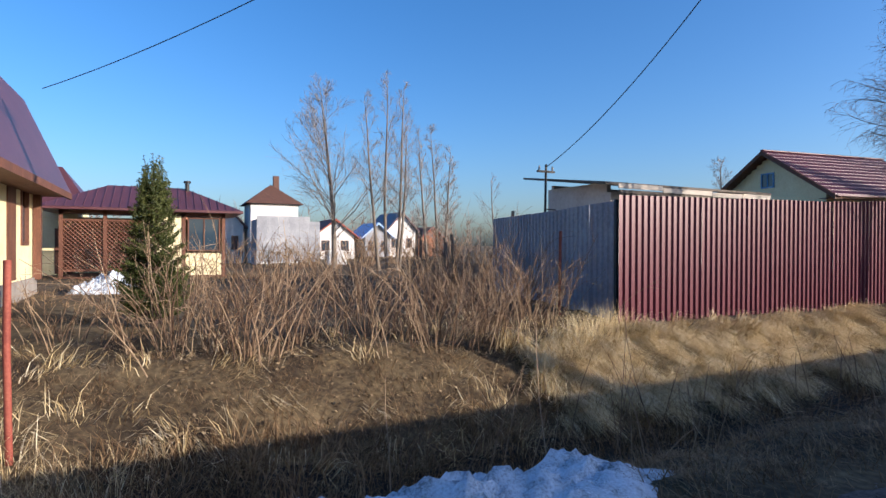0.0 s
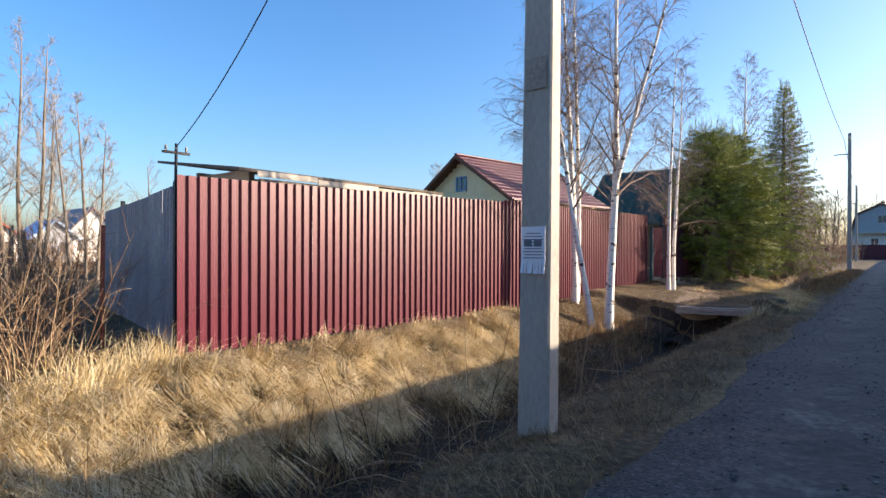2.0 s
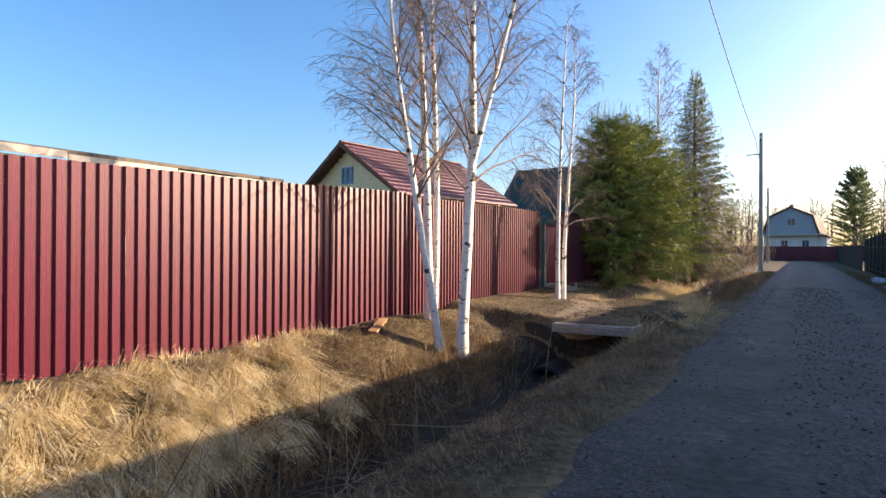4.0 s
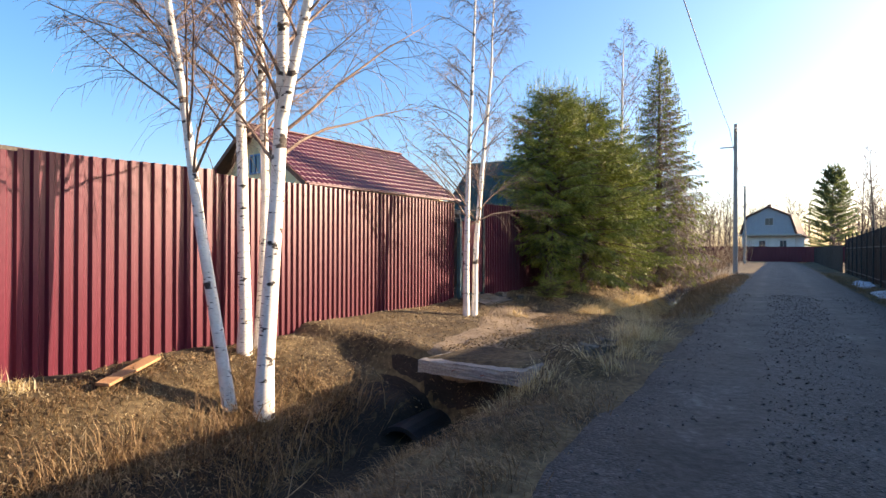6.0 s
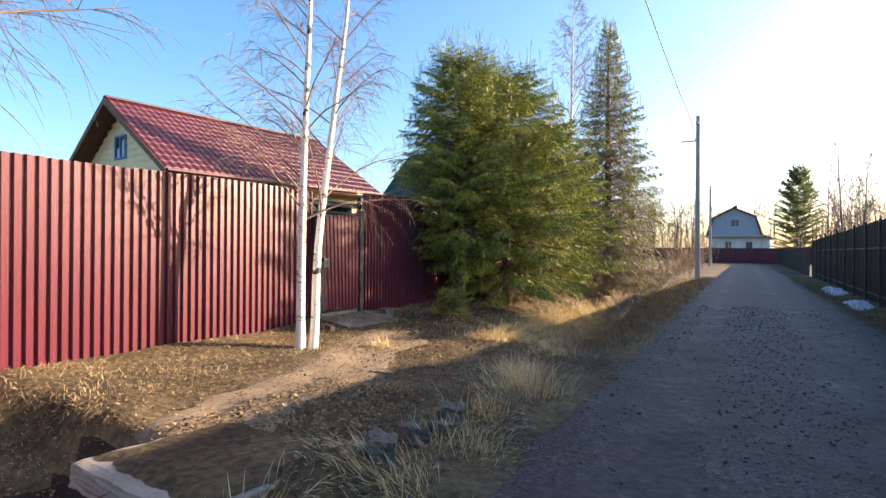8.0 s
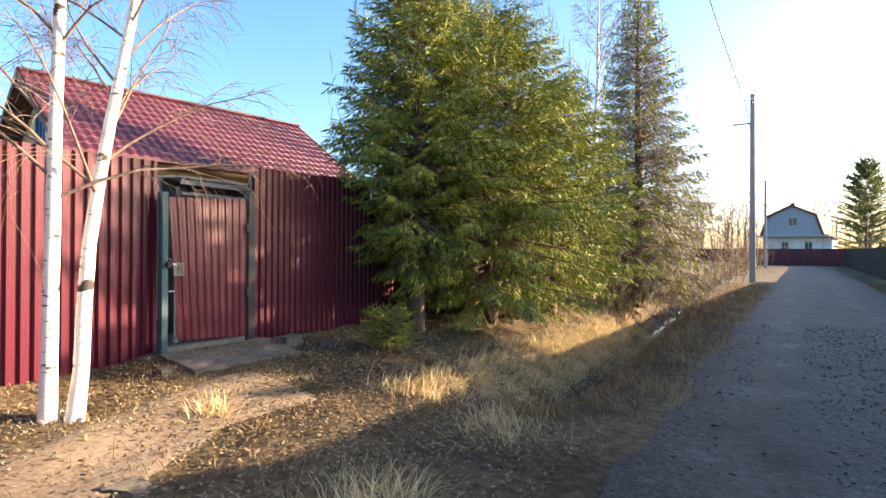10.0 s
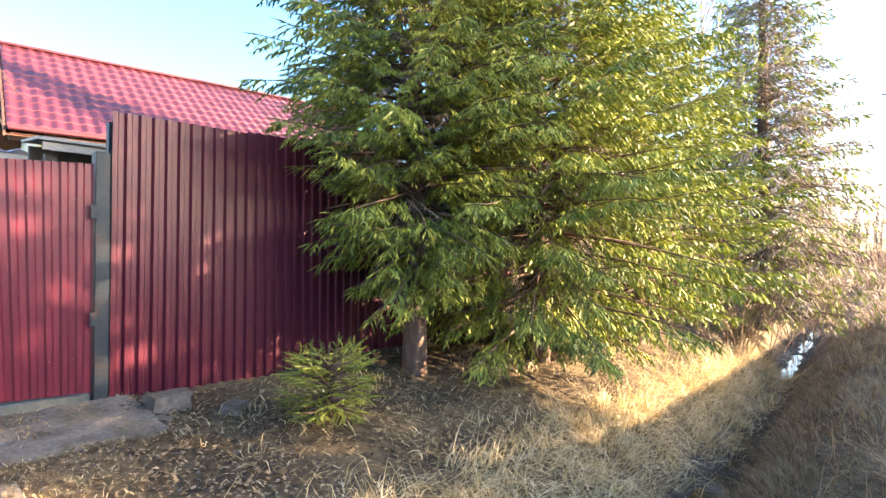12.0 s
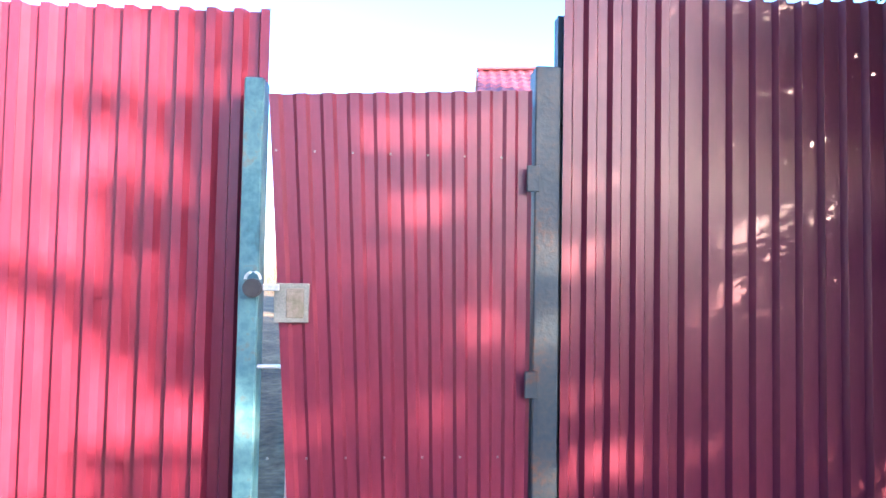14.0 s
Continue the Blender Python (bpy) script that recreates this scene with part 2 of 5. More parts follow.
def birch_marks():
    """Black lenticels and knots across the white bark."""
    t = BIRCH.node_tree
    n, l = t.nodes, t.links
    b = n["Principled BSDF"]
    base = b.inputs["Base Color"].links[0].from_socket
    co = n.new("ShaderNodeTexCoord")
    masks = []
    for sc, low, high, st in ((4.6, 0.6, 0.64, (0.9, 0.9, 1.7)), (19.0, 0.635, 0.68, (0.4, 0.4, 2.0))):
        mp, no, mr = n.new("ShaderNodeMapping"), n.new("ShaderNodeTexNoise"), n.new("ShaderNodeMapRange")
        mp.inputs[3].default_value = st
        no.inputs["Scale"].default_value, no.inputs["Detail"].default_value = sc, 3
        mr.inputs[1].default_value, mr.inputs[2].default_value = low, high
        l.new(co.outputs["Object"], mp.inputs[0])
        l.new(mp.outputs[0], no.inputs[0])
        l.new(no.outputs[0], mr.inputs[0])
        masks.append(mr.outputs[0])
    mx = n.new("ShaderNodeMath")
    mx.operation = "MAXIMUM"
    l.new(masks[0], mx.inputs[0])
    l.new(masks[1], mx.inputs[1])
    c = n.new("ShaderNodeMix")
    c.data_type = "RGBA"
    l.new(mx.outputs[0], c.inputs["Factor"])
    l.new(base, c.inputs["A"])
    c.inputs["B"].default_value = (0.05, 0.042, 0.036, 1)
    l.new(c.outputs["Result"], b.inputs["Base Color"])


birch_marks()
GLASS = bpy.data.materials.new("window_glass")
GLASS.use_nodes = True
GLASS.node_tree.nodes["Principled BSDF"].inputs["Base Color"].default_value = (0.03, 0.05, 0.07, 1)
GLASS.node_tree.nodes["Principled BSDF"].inputs["Roughness"].default_value = 0.05


# ---- building helpers ----
def raw(name, verts, faces, mat, parent=None, label="", smooth=False):
    me = bpy.data.meshes.new(name)
    me.from_pydata([tuple(v) for v in verts], [], [tuple(int(i) for i in f) for f in faces])
    me.materials.append(mat)
    if smooth:
        me.shade_smooth()
    ob = new(name, me)
    ob.parent = parent
    return tagged(ob, label)


def tris(name, pts, mat, parent=None, label="", per=3):
    """Many loose polygons of `per` corners each from one array of corners, quickly."""
    pts = np.asarray(pts, dtype=np.float32).reshape(-1, 3)
    k = len(pts) // per
    me = bpy.data.meshes.new(name)
    me.vertices.add(len(pts))
    me.vertices.foreach_set("co", pts.ravel())
    me.loops.add(len(pts))
    me.loops.foreach_set("vertex_index", np.arange(len(pts), dtype=np.int32))
    me.polygons.add(k)
    me.polygons.foreach_set("loop_start", np.arange(0, len(pts), per, dtype=np.int32))
    me.update(calc_edges=True)
    me.validate()
    me.materials.append(mat)
    ob = new(name, me)
    ob.parent = parent
    return tagged(ob, label)


def part(name, bm, mat, parent, label="", smooth=False):
    me = bpy.data.meshes.new(name)
    bm.to_mesh(me)
    bm.free()
    me.materials.append(mat)
    if smooth:
        me.shade_smooth()
    ob = new(name, me)
    ob.parent = parent
    return tagged(ob, label)


def thing(name, x, y, z, label, category, group="", rz=0.0):
    ob = new(name)
    ob.matrix_world = pose(x, y, z, 0, 0, rz)
    return tagged(ob, label, category, group)


def boxes(*items, bevel=0.0):
    """One bmesh of boxes, each (x0, y0, z0, x1, y1, z1)."""
    bm = bmesh.new()
    for x0, y0, z0, x1, y1, z1 in items:
        m = Matrix.Translation(((x0 + x1) / 2, (y0 + y1) / 2, (z0 + z1) / 2)) @ Matrix.Diagonal((x1 - x0, y1 - y0, z1 - z0, 1))
        bmesh.ops.create_cube(bm, size=1, matrix=m)
    if bevel:
        bmesh.ops.bevel(bm, geom=bm.edges[:], offset=bevel, segments=1, affect="EDGES")
    return bm


def solid(profile, depth, axis="y"):
    """A bmesh of a closed outline in (a, z), pushed along the axis from 0 to depth."""
    bm = bmesh.new()
    rings = []
    for d in (0, depth):
        rings.append([bm.verts.new((a, d, z) if axis == "y" else (d, a, z)) for a, z in profile])
    n = len(profile)
    for i in range(n):
        bm.faces.new((rings[0][i], rings[0][(i + 1) % n], rings[1][(i + 1) % n], rings[1][i]))
    bm.faces.new(rings[0][::-1])
    bm.faces.new(rings[1])
    bmesh.ops.recalc_face_normals(bm, faces=bm.faces[:])
    return bm


def tube_data(paths):
    """Verts and faces of tapered tubes; each path is (points, radii, sides)."""
    verts, faces, base = [], [], 0
    for pts, radii, sides in paths:
        pts = np.asarray(pts, float)
        n = len(pts)
        tan = np.gradient(pts, axis=0)
        tan /= np.linalg.norm(tan, axis=1)[:, None] + 1e-9
        ref = np.array((0.0, 0.0, 1.0)) if abs(tan[0, 2]) < 0.9 else np.array((1.0, 0.0, 0.0))
        u = np.cross(tan, ref)
        u /= np.linalg.norm(u, axis=1)[:, None] + 1e-9
        v = np.cross(tan, u)
        a = np.arange(sides) * 2 * math.pi / sides
        r = np.asarray(radii, float)[:, None, None]
        ring = pts[:, None, :] + r * (np.cos(a)[None, :, None] * u[:, None, :] + np.sin(a)[None, :, None] * v[:, None, :])
        verts.append(ring.reshape(-1, 3))
        i = np.arange(n - 1)[:, None] * sides
        j = np.arange(sides)[None, :]
        k = (j + 1) % sides
        faces.append((base + np.stack((i + j, i + k, i + sides + k, i + sides + j), -1)).reshape(-1, 4))
        base += n * sides
    return np.concatenate(verts), np.concatenate(faces)


def tubes(name, paths, mat, parent=None, label="", smooth=True):
    verts, faces = tube_data(paths)
    me = bpy.data.meshes.new(name)
    me.vertices.add(len(verts))
    me.vertices.foreach_set("co", verts.astype(np.float32).ravel())
    me.loops.add(faces.size)
    me.loops.foreach_set("vertex_index", faces.astype(np.int32).ravel())
    me.polygons.add(len(faces))
    me.polygons.foreach_set("loop_start", np.arange(0, faces.size, 4, dtype=np.int32))
    me.update(calc_edges=True)
    me.materials.append(mat)
    if smooth:
        me.shade_smooth()
    ob = new(name, me)
    ob.parent = parent
    return tagged(ob, label)


def step(e0, e1, x):
    t = np.clip((np.asarray(x, float) - e0) / (e1 - e0), 0, 1)
    return t * t * (3 - 2 * t)


def wave_noise(x, y, s=1.0):
    """Smooth repeatable unevenness."""
    x, y = np.asarray(x, float) * s, np.asarray(y, float) * s
    return (np.sin(1.7 * x + 1.3 * np.sin(0.9 * y + 2)) + np.sin(2.3 * y + 1.1 * np.sin(1.3 * x)) + 0.6 * np.sin(4.1 * x + 3.3 * y) + 0.5 * np.sin(5.3 * y - 3.7 * x + 1.1 * np.sin(2.1 * x))) / 3.1


A_Y = (-60, -4.5, -3.2, -2.5, -1.8, -0.5, 0.7, 1.8, 2.5, 3.1, 3.8, 4.5, 5.2, 6.0, 6.8, 7.5, 9.0, 60)
A_Z = (0.0, 0.05, 0.05, -0.1, 0.0, 0.05, 0.05, 0.0, -0.02, -0.14, -0.7, -1.08, -1.05, -0.66, -0.26, 0.04, 0.1, 0.0)
B_Y = (-60, -4.5, -3.2, -2.5, -1.8, -0.5, 0.7, 1.8, 2.6, 3.3, 5.0, 6.3, 7.3, 9.0, 60)
B_Z = (0.0, 0.05, 0.05, -0.1, 0.0, 0.05, 0.05, 0.03, 0.08, 0.05, 0.08, 0.22, 0.29, 0.3, 0.2)


L_Y = (-60, 3.1, 3.8, 4.5, 5.05, 5.35, 5.9, 6.4, 6.9, 7.4, 9.0, 60)
L_Z = (0.0, -0.25, -0.8, -1.08, -0.95, -0.56, -0.4, -0.13, 0.08, 0.13, 0.12, 0.0)


def ground_z(x, y):
    x, y = np.asarray(x, float), np.asarray(y, float)
    a = np.interp(y, A_Y, A_Z)
    lawn = step(12.5, 16.0, x) * (y > 4.4)
    a = a * (1 - lawn) + np.interp(y + 0.5 * step(16.9, 18.5, x), L_Y, L_Z) * lawn
    shallow = step(4.0, -4.0, x)
    a = np.where(a < 0, a * (1 - 0.55 * shallow * (y > 2)), a)
    b = np.interp(y, B_Y, B_Z)
    mid = 3.4 + 0.08 * (np.clip(x, 20, 60) - 26)
    c = b + 0.1 * step(4.5, 6.5, y) * (y < 30) - (0.8 * np.exp(-((y - mid) / 0.62) ** 2))
    w1, w2 = step(18.75, 19.15, x), step(24.6, 27.5, x)
    z = a * (1 - w1) + (b * (1 - w2) + c * w2) * w1
    off = step(1.6, 2.4, y) + step(-1.9, -2.6, y)
    z = z + 0.3 * np.exp(-((x - 18.85) / 0.7) ** 2 - ((y - 2.85) / 0.3) ** 2) + 0.11 * np.exp(-((x - 24.6) / 1.1) ** 4 - ((y - 7.1) / 0.65) ** 2)
    return z + (0.012 + 0.05 * off * (1 - 0.6 * w1 * (1 - w2))) * wave_noise(x, y, 1.6) * step(70, 40, np.abs(x))


# ---- ground and road ----
def axis_steps(lo, hi, fine, far):
    """Even fine steps from lo to hi, then ever longer ones out to +-far."""
    core = list(np.arange(lo, hi + 1e-6, fine))
    d, p = fine, hi
    while p < far:
        d *= 1.35
        p += d
        core.append(p)
    d, p = fine, lo
    while p > -far:
        d *= 1.35
        p -= d
        core.insert(0, p)
    return np.array(core)


def sheet(name, xs, ys, z, mat, keep=None):
    nx, ny = len(xs), len(ys)
    gx, gy = np.meshgrid(xs, ys, indexing="ij")
    v = np.stack((gx, gy, z(gx, gy)), -1).reshape(-1, 3)
    i, j = np.meshgrid(np.arange(nx - 1), np.arange(ny - 1), indexing="ij")
    a = (i * ny + j).ravel()
    f = np.stack((a, a + ny, a + ny + 1, a + 1), -1)
    return raw(name, v, f, mat, smooth=True)


def bed_z(x, y):
    return ground_z(x, y) - 0.09 * step(1.75, 1.55, y) * step(-2.0, -1.8, y) * (np.asarray(x) < 104) * (np.asarray(x) > -14)


ground = sheet("ground", axis_steps(-6, 46, 0.14, 2500), axis_steps(-4.5, 9.5, 0.14, 2500), bed_z, SOIL)
tagged(ground, "brown earth with matted dead grass and a roadside ditch", "ground", kind="structure")


def road_z(x, y):
    edge = 1.95 + 0.12 * wave_noise(x, 0 * x, 0.9)
    low = -2.15 + 0.1 * wave_noise(x, 0 * x + 5, 0.8)
    fall = step(edge - 0.15, edge + 0.12, y) + step(low + 0.15, low - 0.12, y)
    rut = -0.025 * np.exp(-((y - 1.0) / 0.25) ** 2) - 0.025 * np.exp(-((y + 0.75) / 0.25) ** 2)
    return ground_z(x, y) + 0.022 + rut - 0.08 * fall + 0.008 * wave_noise(x, y, 4.3)


road = sheet("road", np.arange(-14, 104.1, 0.2), np.arange(-2.5, 2.35, 0.12), road_z, ROAD)
tagged(road, "grey gravel village lane with worn wheel tracks", "road", kind="structure")


# ---- fences ----
def rib_sheet(width, pitch, depth, z0, z1, tilt=0.0):
    """One profiled steel sheet along +x, facing -y, as a folded strip with thickness; z1 may rise by tilt."""
    prof, x = [], 0.0
    while x < width - 1e-6:
        for fx, fy in ((0.0, 0), (0.34, 0), (0.48, 1), (0.86, 1), (1.0, 0)):
            px = x + fx * pitch
            if px <= width + 1e-6 and (not prof or px > prof[-1][0] + 1e-6):
                prof.append((px, fy * depth))
        x += pitch
    v, f = [], []
    n = len(prof)
    for off in (0.0, 0.0025):
        for px, py in prof:
            v.append((px, py + off, z0))
            v.append((px, py + off, z1 + tilt * px))
    for i in range(n - 1):
        a, b = 2 * i, 2 * i + 2
        c, d = a + 2 * n, b + 2 * n
        f += [(a, b, b + 1, a + 1), (c + 1, d + 1, d, c), (a + 1, b + 1, d + 1, c + 1), (a, c, d, b)]
    f += [(0, 1, 2 * n + 1, 2 * n), (2 * n - 2, 4 * n - 2, 4 * n - 1, 2 * n - 1)]
    return v, f


def ribbed_fence(name, a, b, z0, z1, pitch, depth, sheet_width, mat, label, rails=True):
    """A fence of profiled sheets from a to b (x, y); z0, z1 are (start, end) heights of foot and top."""
    a, b = Vector(a), Vector(b)
    length, ang = (b - a).length, math.degrees(math.atan2(b.y - a.y, b.x - a.x))
    root = thing(name, a.x, a.y, 0, label, "fence", rz=ang)
    tagged(root, kind="structure")
    n = max(1, round(length / sheet_width))
    w = length / n
    w_ribs = round(w / pitch) * pitch
    for i in range(n):
        k = (i + 0.5) / n
        lo, hi = z0[0] + (z0[1] - z0[0]) * k, z1[0] + (z1[1] - z1[0]) * k
        v, f = rib_sheet(w + 0.045, w / round(w / pitch), depth, lo + random.uniform(-0.03, 0.02), hi + random.uniform(-0.012, 0.012), (z1[1] - z1[0]) / length * 0.8)
        s = raw("sheet", v, f, mat, root)
        s.location = (i * w, random.uniform(-0.004, 0.004) + (i % 2) * 0.003, 0)
        s.rotation_euler = (0, radians(random.uniform(-0.15, 0.15)), radians(random.uniform(-0.25, 0.25)))
    if rails:
        for zz in (0.45, 1.9):
            part("rail", boxes((0, 0.052, z0[0] + zz, length, 0.077, z0[0] + zz + 0.04)), DARKPOST, root)
        for i in range(int(length / 2.5) + 1):
            part("post", boxes((min(i * 2.5, length - 0.06), 0.078, -0.3, min(i * 2.5, length - 0.06) + 0.06, 0.138, z1[0] - 0.06)), DARKPOST, root)
    return root


MAROON = "maroon profiled steel sheet fence above dry grass"
ribbed_fence("fence", (7.5, 7.8), (14.95, 7.545), (0.05, 0.08), (2.44, 2.58), 0.152, 0.036, 1.14, RED, MAROON)
ribbed_fence("fence", (14.95, 7.545), (17.38, 7.46), (0.05, 0.08), (2.6, 2.68), 0.15, 0.038, 1.2, RED, MAROON)
ribbed_fence("fence", (17.38, 7.46), (23.84, 7.24), (0.1, 0.24), (2.64, 2.68), 0.122, 0.034, 1.1, RED, "sunlit maroon profiled steel fence with tree shadows")
ribbed_fence("fence", (25.17, 7.1), (27.6, 7.12), (0.28, 0.3), (2.74, 2.8), 0.112, 0.028, 1.12, RED, "maroon profiled steel fence shaded by spruces")
ribbed_fence("fence", (27.6, 7.12), (46.0, 7.9), (0.33, 0.4), (2.4, 2.4), 0.115, 0.018, 1.15, RED, "maroon profiled steel fence behind spruces")


def gate():
    """A steel wicket of ribbed sheet between a teal and a dark post, with hasp, lock and hinges."""
    g = thing("gate", 23.9, 7.1, 0, "closed maroon ribbed steel gate with padlock between posts", "gate")
    part("post", boxes((-0.068, -0.05, -0.2, 0.012, 0.05, 2.3), bevel=0.006), TEAL, g, "chipped teal square steel post")
    part("post", boxes((1.14, -0.05, -0.2, 1.248, 0.06, 2.4), bevel=0.006), DARKPOST, g, "dark rusty square steel post")
    v, f = rib_sheet(1.1, 0.11, 0.014, 0.47, 2.24, 0.055)
    v = [(x + (1 - x / 1.1) * 0.11 * (2.2 - z) / 1.6, y, z + 0.05 * (1 - x / 1.1) * (z < 1)) for x, y, z in v]
    leaf = raw("leaf", v, f, RED, g, "maroon ribbed sheet leaf")
    leaf.location = (0.03, -0.03, 0)
    part("leaf_frame", boxes((0.13, -0.005, 0.5, 0.17, 0.03, 2.18), (1.08, -0.005, 0.5, 1.12, 0.03, 2.25), (0.17, -0.005, 0.52, 1.08, 0.03, 0.56), (0.17, -0.005, 2.12, 1.08, 0.03, 2.16)), STEEL, g, "grey steel tube frame")
    lock = part("lock_plate", boxes((0.075, -0.045, 1.3, 0.215, -0.036, 1.46), bevel=0.003), PLATE, g, "bare metal patch cut round the bolt")
    part("keyhole_cover", boxes((0.125, -0.052, 1.32, 0.195, -0.046, 1.44), bevel=0.002), MOSSY, lock)
    part("bolt", boxes((-0.03, -0.075, 1.43, 0.1, -0.06, 1.455), bevel=0.003), STEEL, g)
    bm = bmesh.new()
    bmesh.ops.create_cone(bm, cap_ends=True, segments=20, radius1=0.038, radius2=0.038, depth=0.03, matrix=pose(0.0, -0.085, 1.44, 90, 0, 0))
    bmesh.ops.bevel(bm, geom=[e for e in bm.edges if e.calc_length() < 0.02], offset=0.004, segments=2, affect="EDGES")
    pad = part("padlock", bm, BLACK, g, "round dark padlock", smooth=False)
    ring = [(0.0 + 0.03 * math.cos(a), -0.085, 1.475 + 0.03 * math.sin(a)) for a in np.linspace(0, math.pi, 9)]
    tubes("shackle", [(ring, [0.006] * 9, 6)], STEEL, pad)
    tubes("bar", [([(0.0, -0.02, 1.12), (0.12, -0.02, 1.12)], [0.009, 0.009], 6)], STEEL, g)
    for z in (1.0, 1.86):
        part("hinge", boxes((1.105, -0.06, z, 1.16, -0.045, z + 0.11), bevel=0.003), DARKPOST, g)
    part("sill", boxes((0.02, 0.0, 0.3, 1.13, 0.05, 0.46), bevel=0.004), PLATE, g, "pale steel angle under the leaf")
    for i in range(14):
        part("screw", boxes((0.06 + 0.13 * (i % 7) * 1.2, -0.036, 0.75 + 1.25 * (i // 7), 0.068 + 0.13 * (i % 7) * 1.2, -0.03, 0.758 + 1.25 * (i // 7))), PLATE, g)


gate()
bm = boxes((23.8, 6.35, 0.1, 25.3, 7.03, 0.41))
bmesh.ops.subdivide_edges(bm, edges=bm.edges[:], cuts=11, use_grid_fill=True)
for v in bm.verts:
    v.co.z -= 0.12 * (7.03 - v.co.y) / 0.68 * (v.co.z > 0.2)
    v.co += Vector((0.07 * noise.noise(v.co * 2.3), 0.09 * noise.noise(v.co * 2.0 + Vector((5, 0, 0))) * (v.co.y < 6.9), 0.03 * noise.noise(v.co * 6.1)))
part("gate_step", bm, MOSSY, None)
tagged(bpy.data.objects["gate_step"], "cracked concrete slab before the gate", "slab", kind="structure")


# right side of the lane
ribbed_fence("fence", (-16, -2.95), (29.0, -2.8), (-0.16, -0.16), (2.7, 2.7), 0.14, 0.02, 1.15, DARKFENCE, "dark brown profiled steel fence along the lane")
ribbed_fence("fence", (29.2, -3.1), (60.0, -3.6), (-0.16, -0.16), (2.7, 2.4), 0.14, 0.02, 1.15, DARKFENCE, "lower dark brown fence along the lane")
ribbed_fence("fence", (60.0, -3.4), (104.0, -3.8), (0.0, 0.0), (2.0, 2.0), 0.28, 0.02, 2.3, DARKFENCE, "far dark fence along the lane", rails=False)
ribbed_fence("fence", (105.0, 14.0), (105.0, -8.0), (0.0, 0.0), (2.2, 2.2), 0.4, 0.03, 2.4, RED, "maroon gate and fence closing the far end of the lane", rails=False)
# grey side fence of the plot
ribbed_fence("fence", (9.3, 15.2), (7.62, 8.0), (0.0, 0.05), (2.35, 2.36), 0.2, 0.03, 1.0, GREYSHEET, "grey corrugated slate side fence behind shrubs")


# ---- houses ----
def tile_slope(name, length, run, rise, mat, parent, wave=0.23, tile=0.36, amp=0.018, nx=6):
    """A metal-tile roof slope: waves across x, steps down the slope; y from 0 (ridge) to run (eave)."""
    slope = math.hypot(run, rise)
    xs = np.arange(0, length + 1e-6, wave / nx)
    vs = []
    rows = max(1, int(slope / tile))
    for r in range(rows):
        vs += [(r / rows, 0.0), ((r + 0.98) / rows, 0.022)]
    vs.append((1.0, 0.0))
    nx_, ny = len(xs), len(vs)
    v = []
    for x in xs:
        w = amp * math.sin(2 * math.pi * x / wave)
        for k, up in vs:
            v.append((x, k * run, -k * rise + w + up))
    v += [(a, b, c - 0.09) for a, b, c in v]
    N = nx_ * ny
    f = []
    for i in range(nx_ - 1):
        for j in range(ny - 1):
            a = i * ny + j
            f.append((a, a + 1, a + ny + 1, a + ny))
        a = i * ny + ny - 1
        f.append((a, a + N, a + ny + N, a + ny))
    for j in range(ny - 1):
        for a in (j, (nx_ - 1) * ny + j):
            f.append((a, a + 1, a + 1 + N, a + N))
    return raw(name, v, f, mat, parent, smooth=False)


def window(parent, x, y, z, w, h, face, frame_mat=None, panes=2):
    """A window on a wall that faces -x ('x') or -y ('y'); its frame stands proud and the glass is set back."""
    win = new("window")
    win.parent = parent
    win.location = (x, y, z)
    win.rotation_euler = (0, 0, 0 if face == "y" else -math.pi / 2)
    frame_mat = frame_mat or WHITE
    t = 0.06
    part("frame", boxes((-w / 2, -0.05, -h / 2, -w / 2 + t, 0.04, h / 2), (w / 2 - t, -0.05, -h / 2, w / 2, 0.04, h / 2), (-w / 2 + t, -0.05, h / 2 - t, w / 2 - t, 0.04, h / 2), (-w / 2 + t, -0.05, -h / 2, w / 2 - t, 0.04, -h / 2 + t)), frame_mat, win)
    part("mullion", boxes((-0.02, -0.045, -h / 2 + t, 0.02, 0.03, h / 2 - t)), frame_mat, win)
    part("pane", boxes((-w / 2 + t, -0.012, -h / 2 + t, -0.02, -0.004, h / 2 - t)), GLASS, win)
    part("pane", boxes((0.02, -0.012, -h / 2 + t, w / 2 - t, -0.004, h / 2 - t)), GLASS, win)
    return win


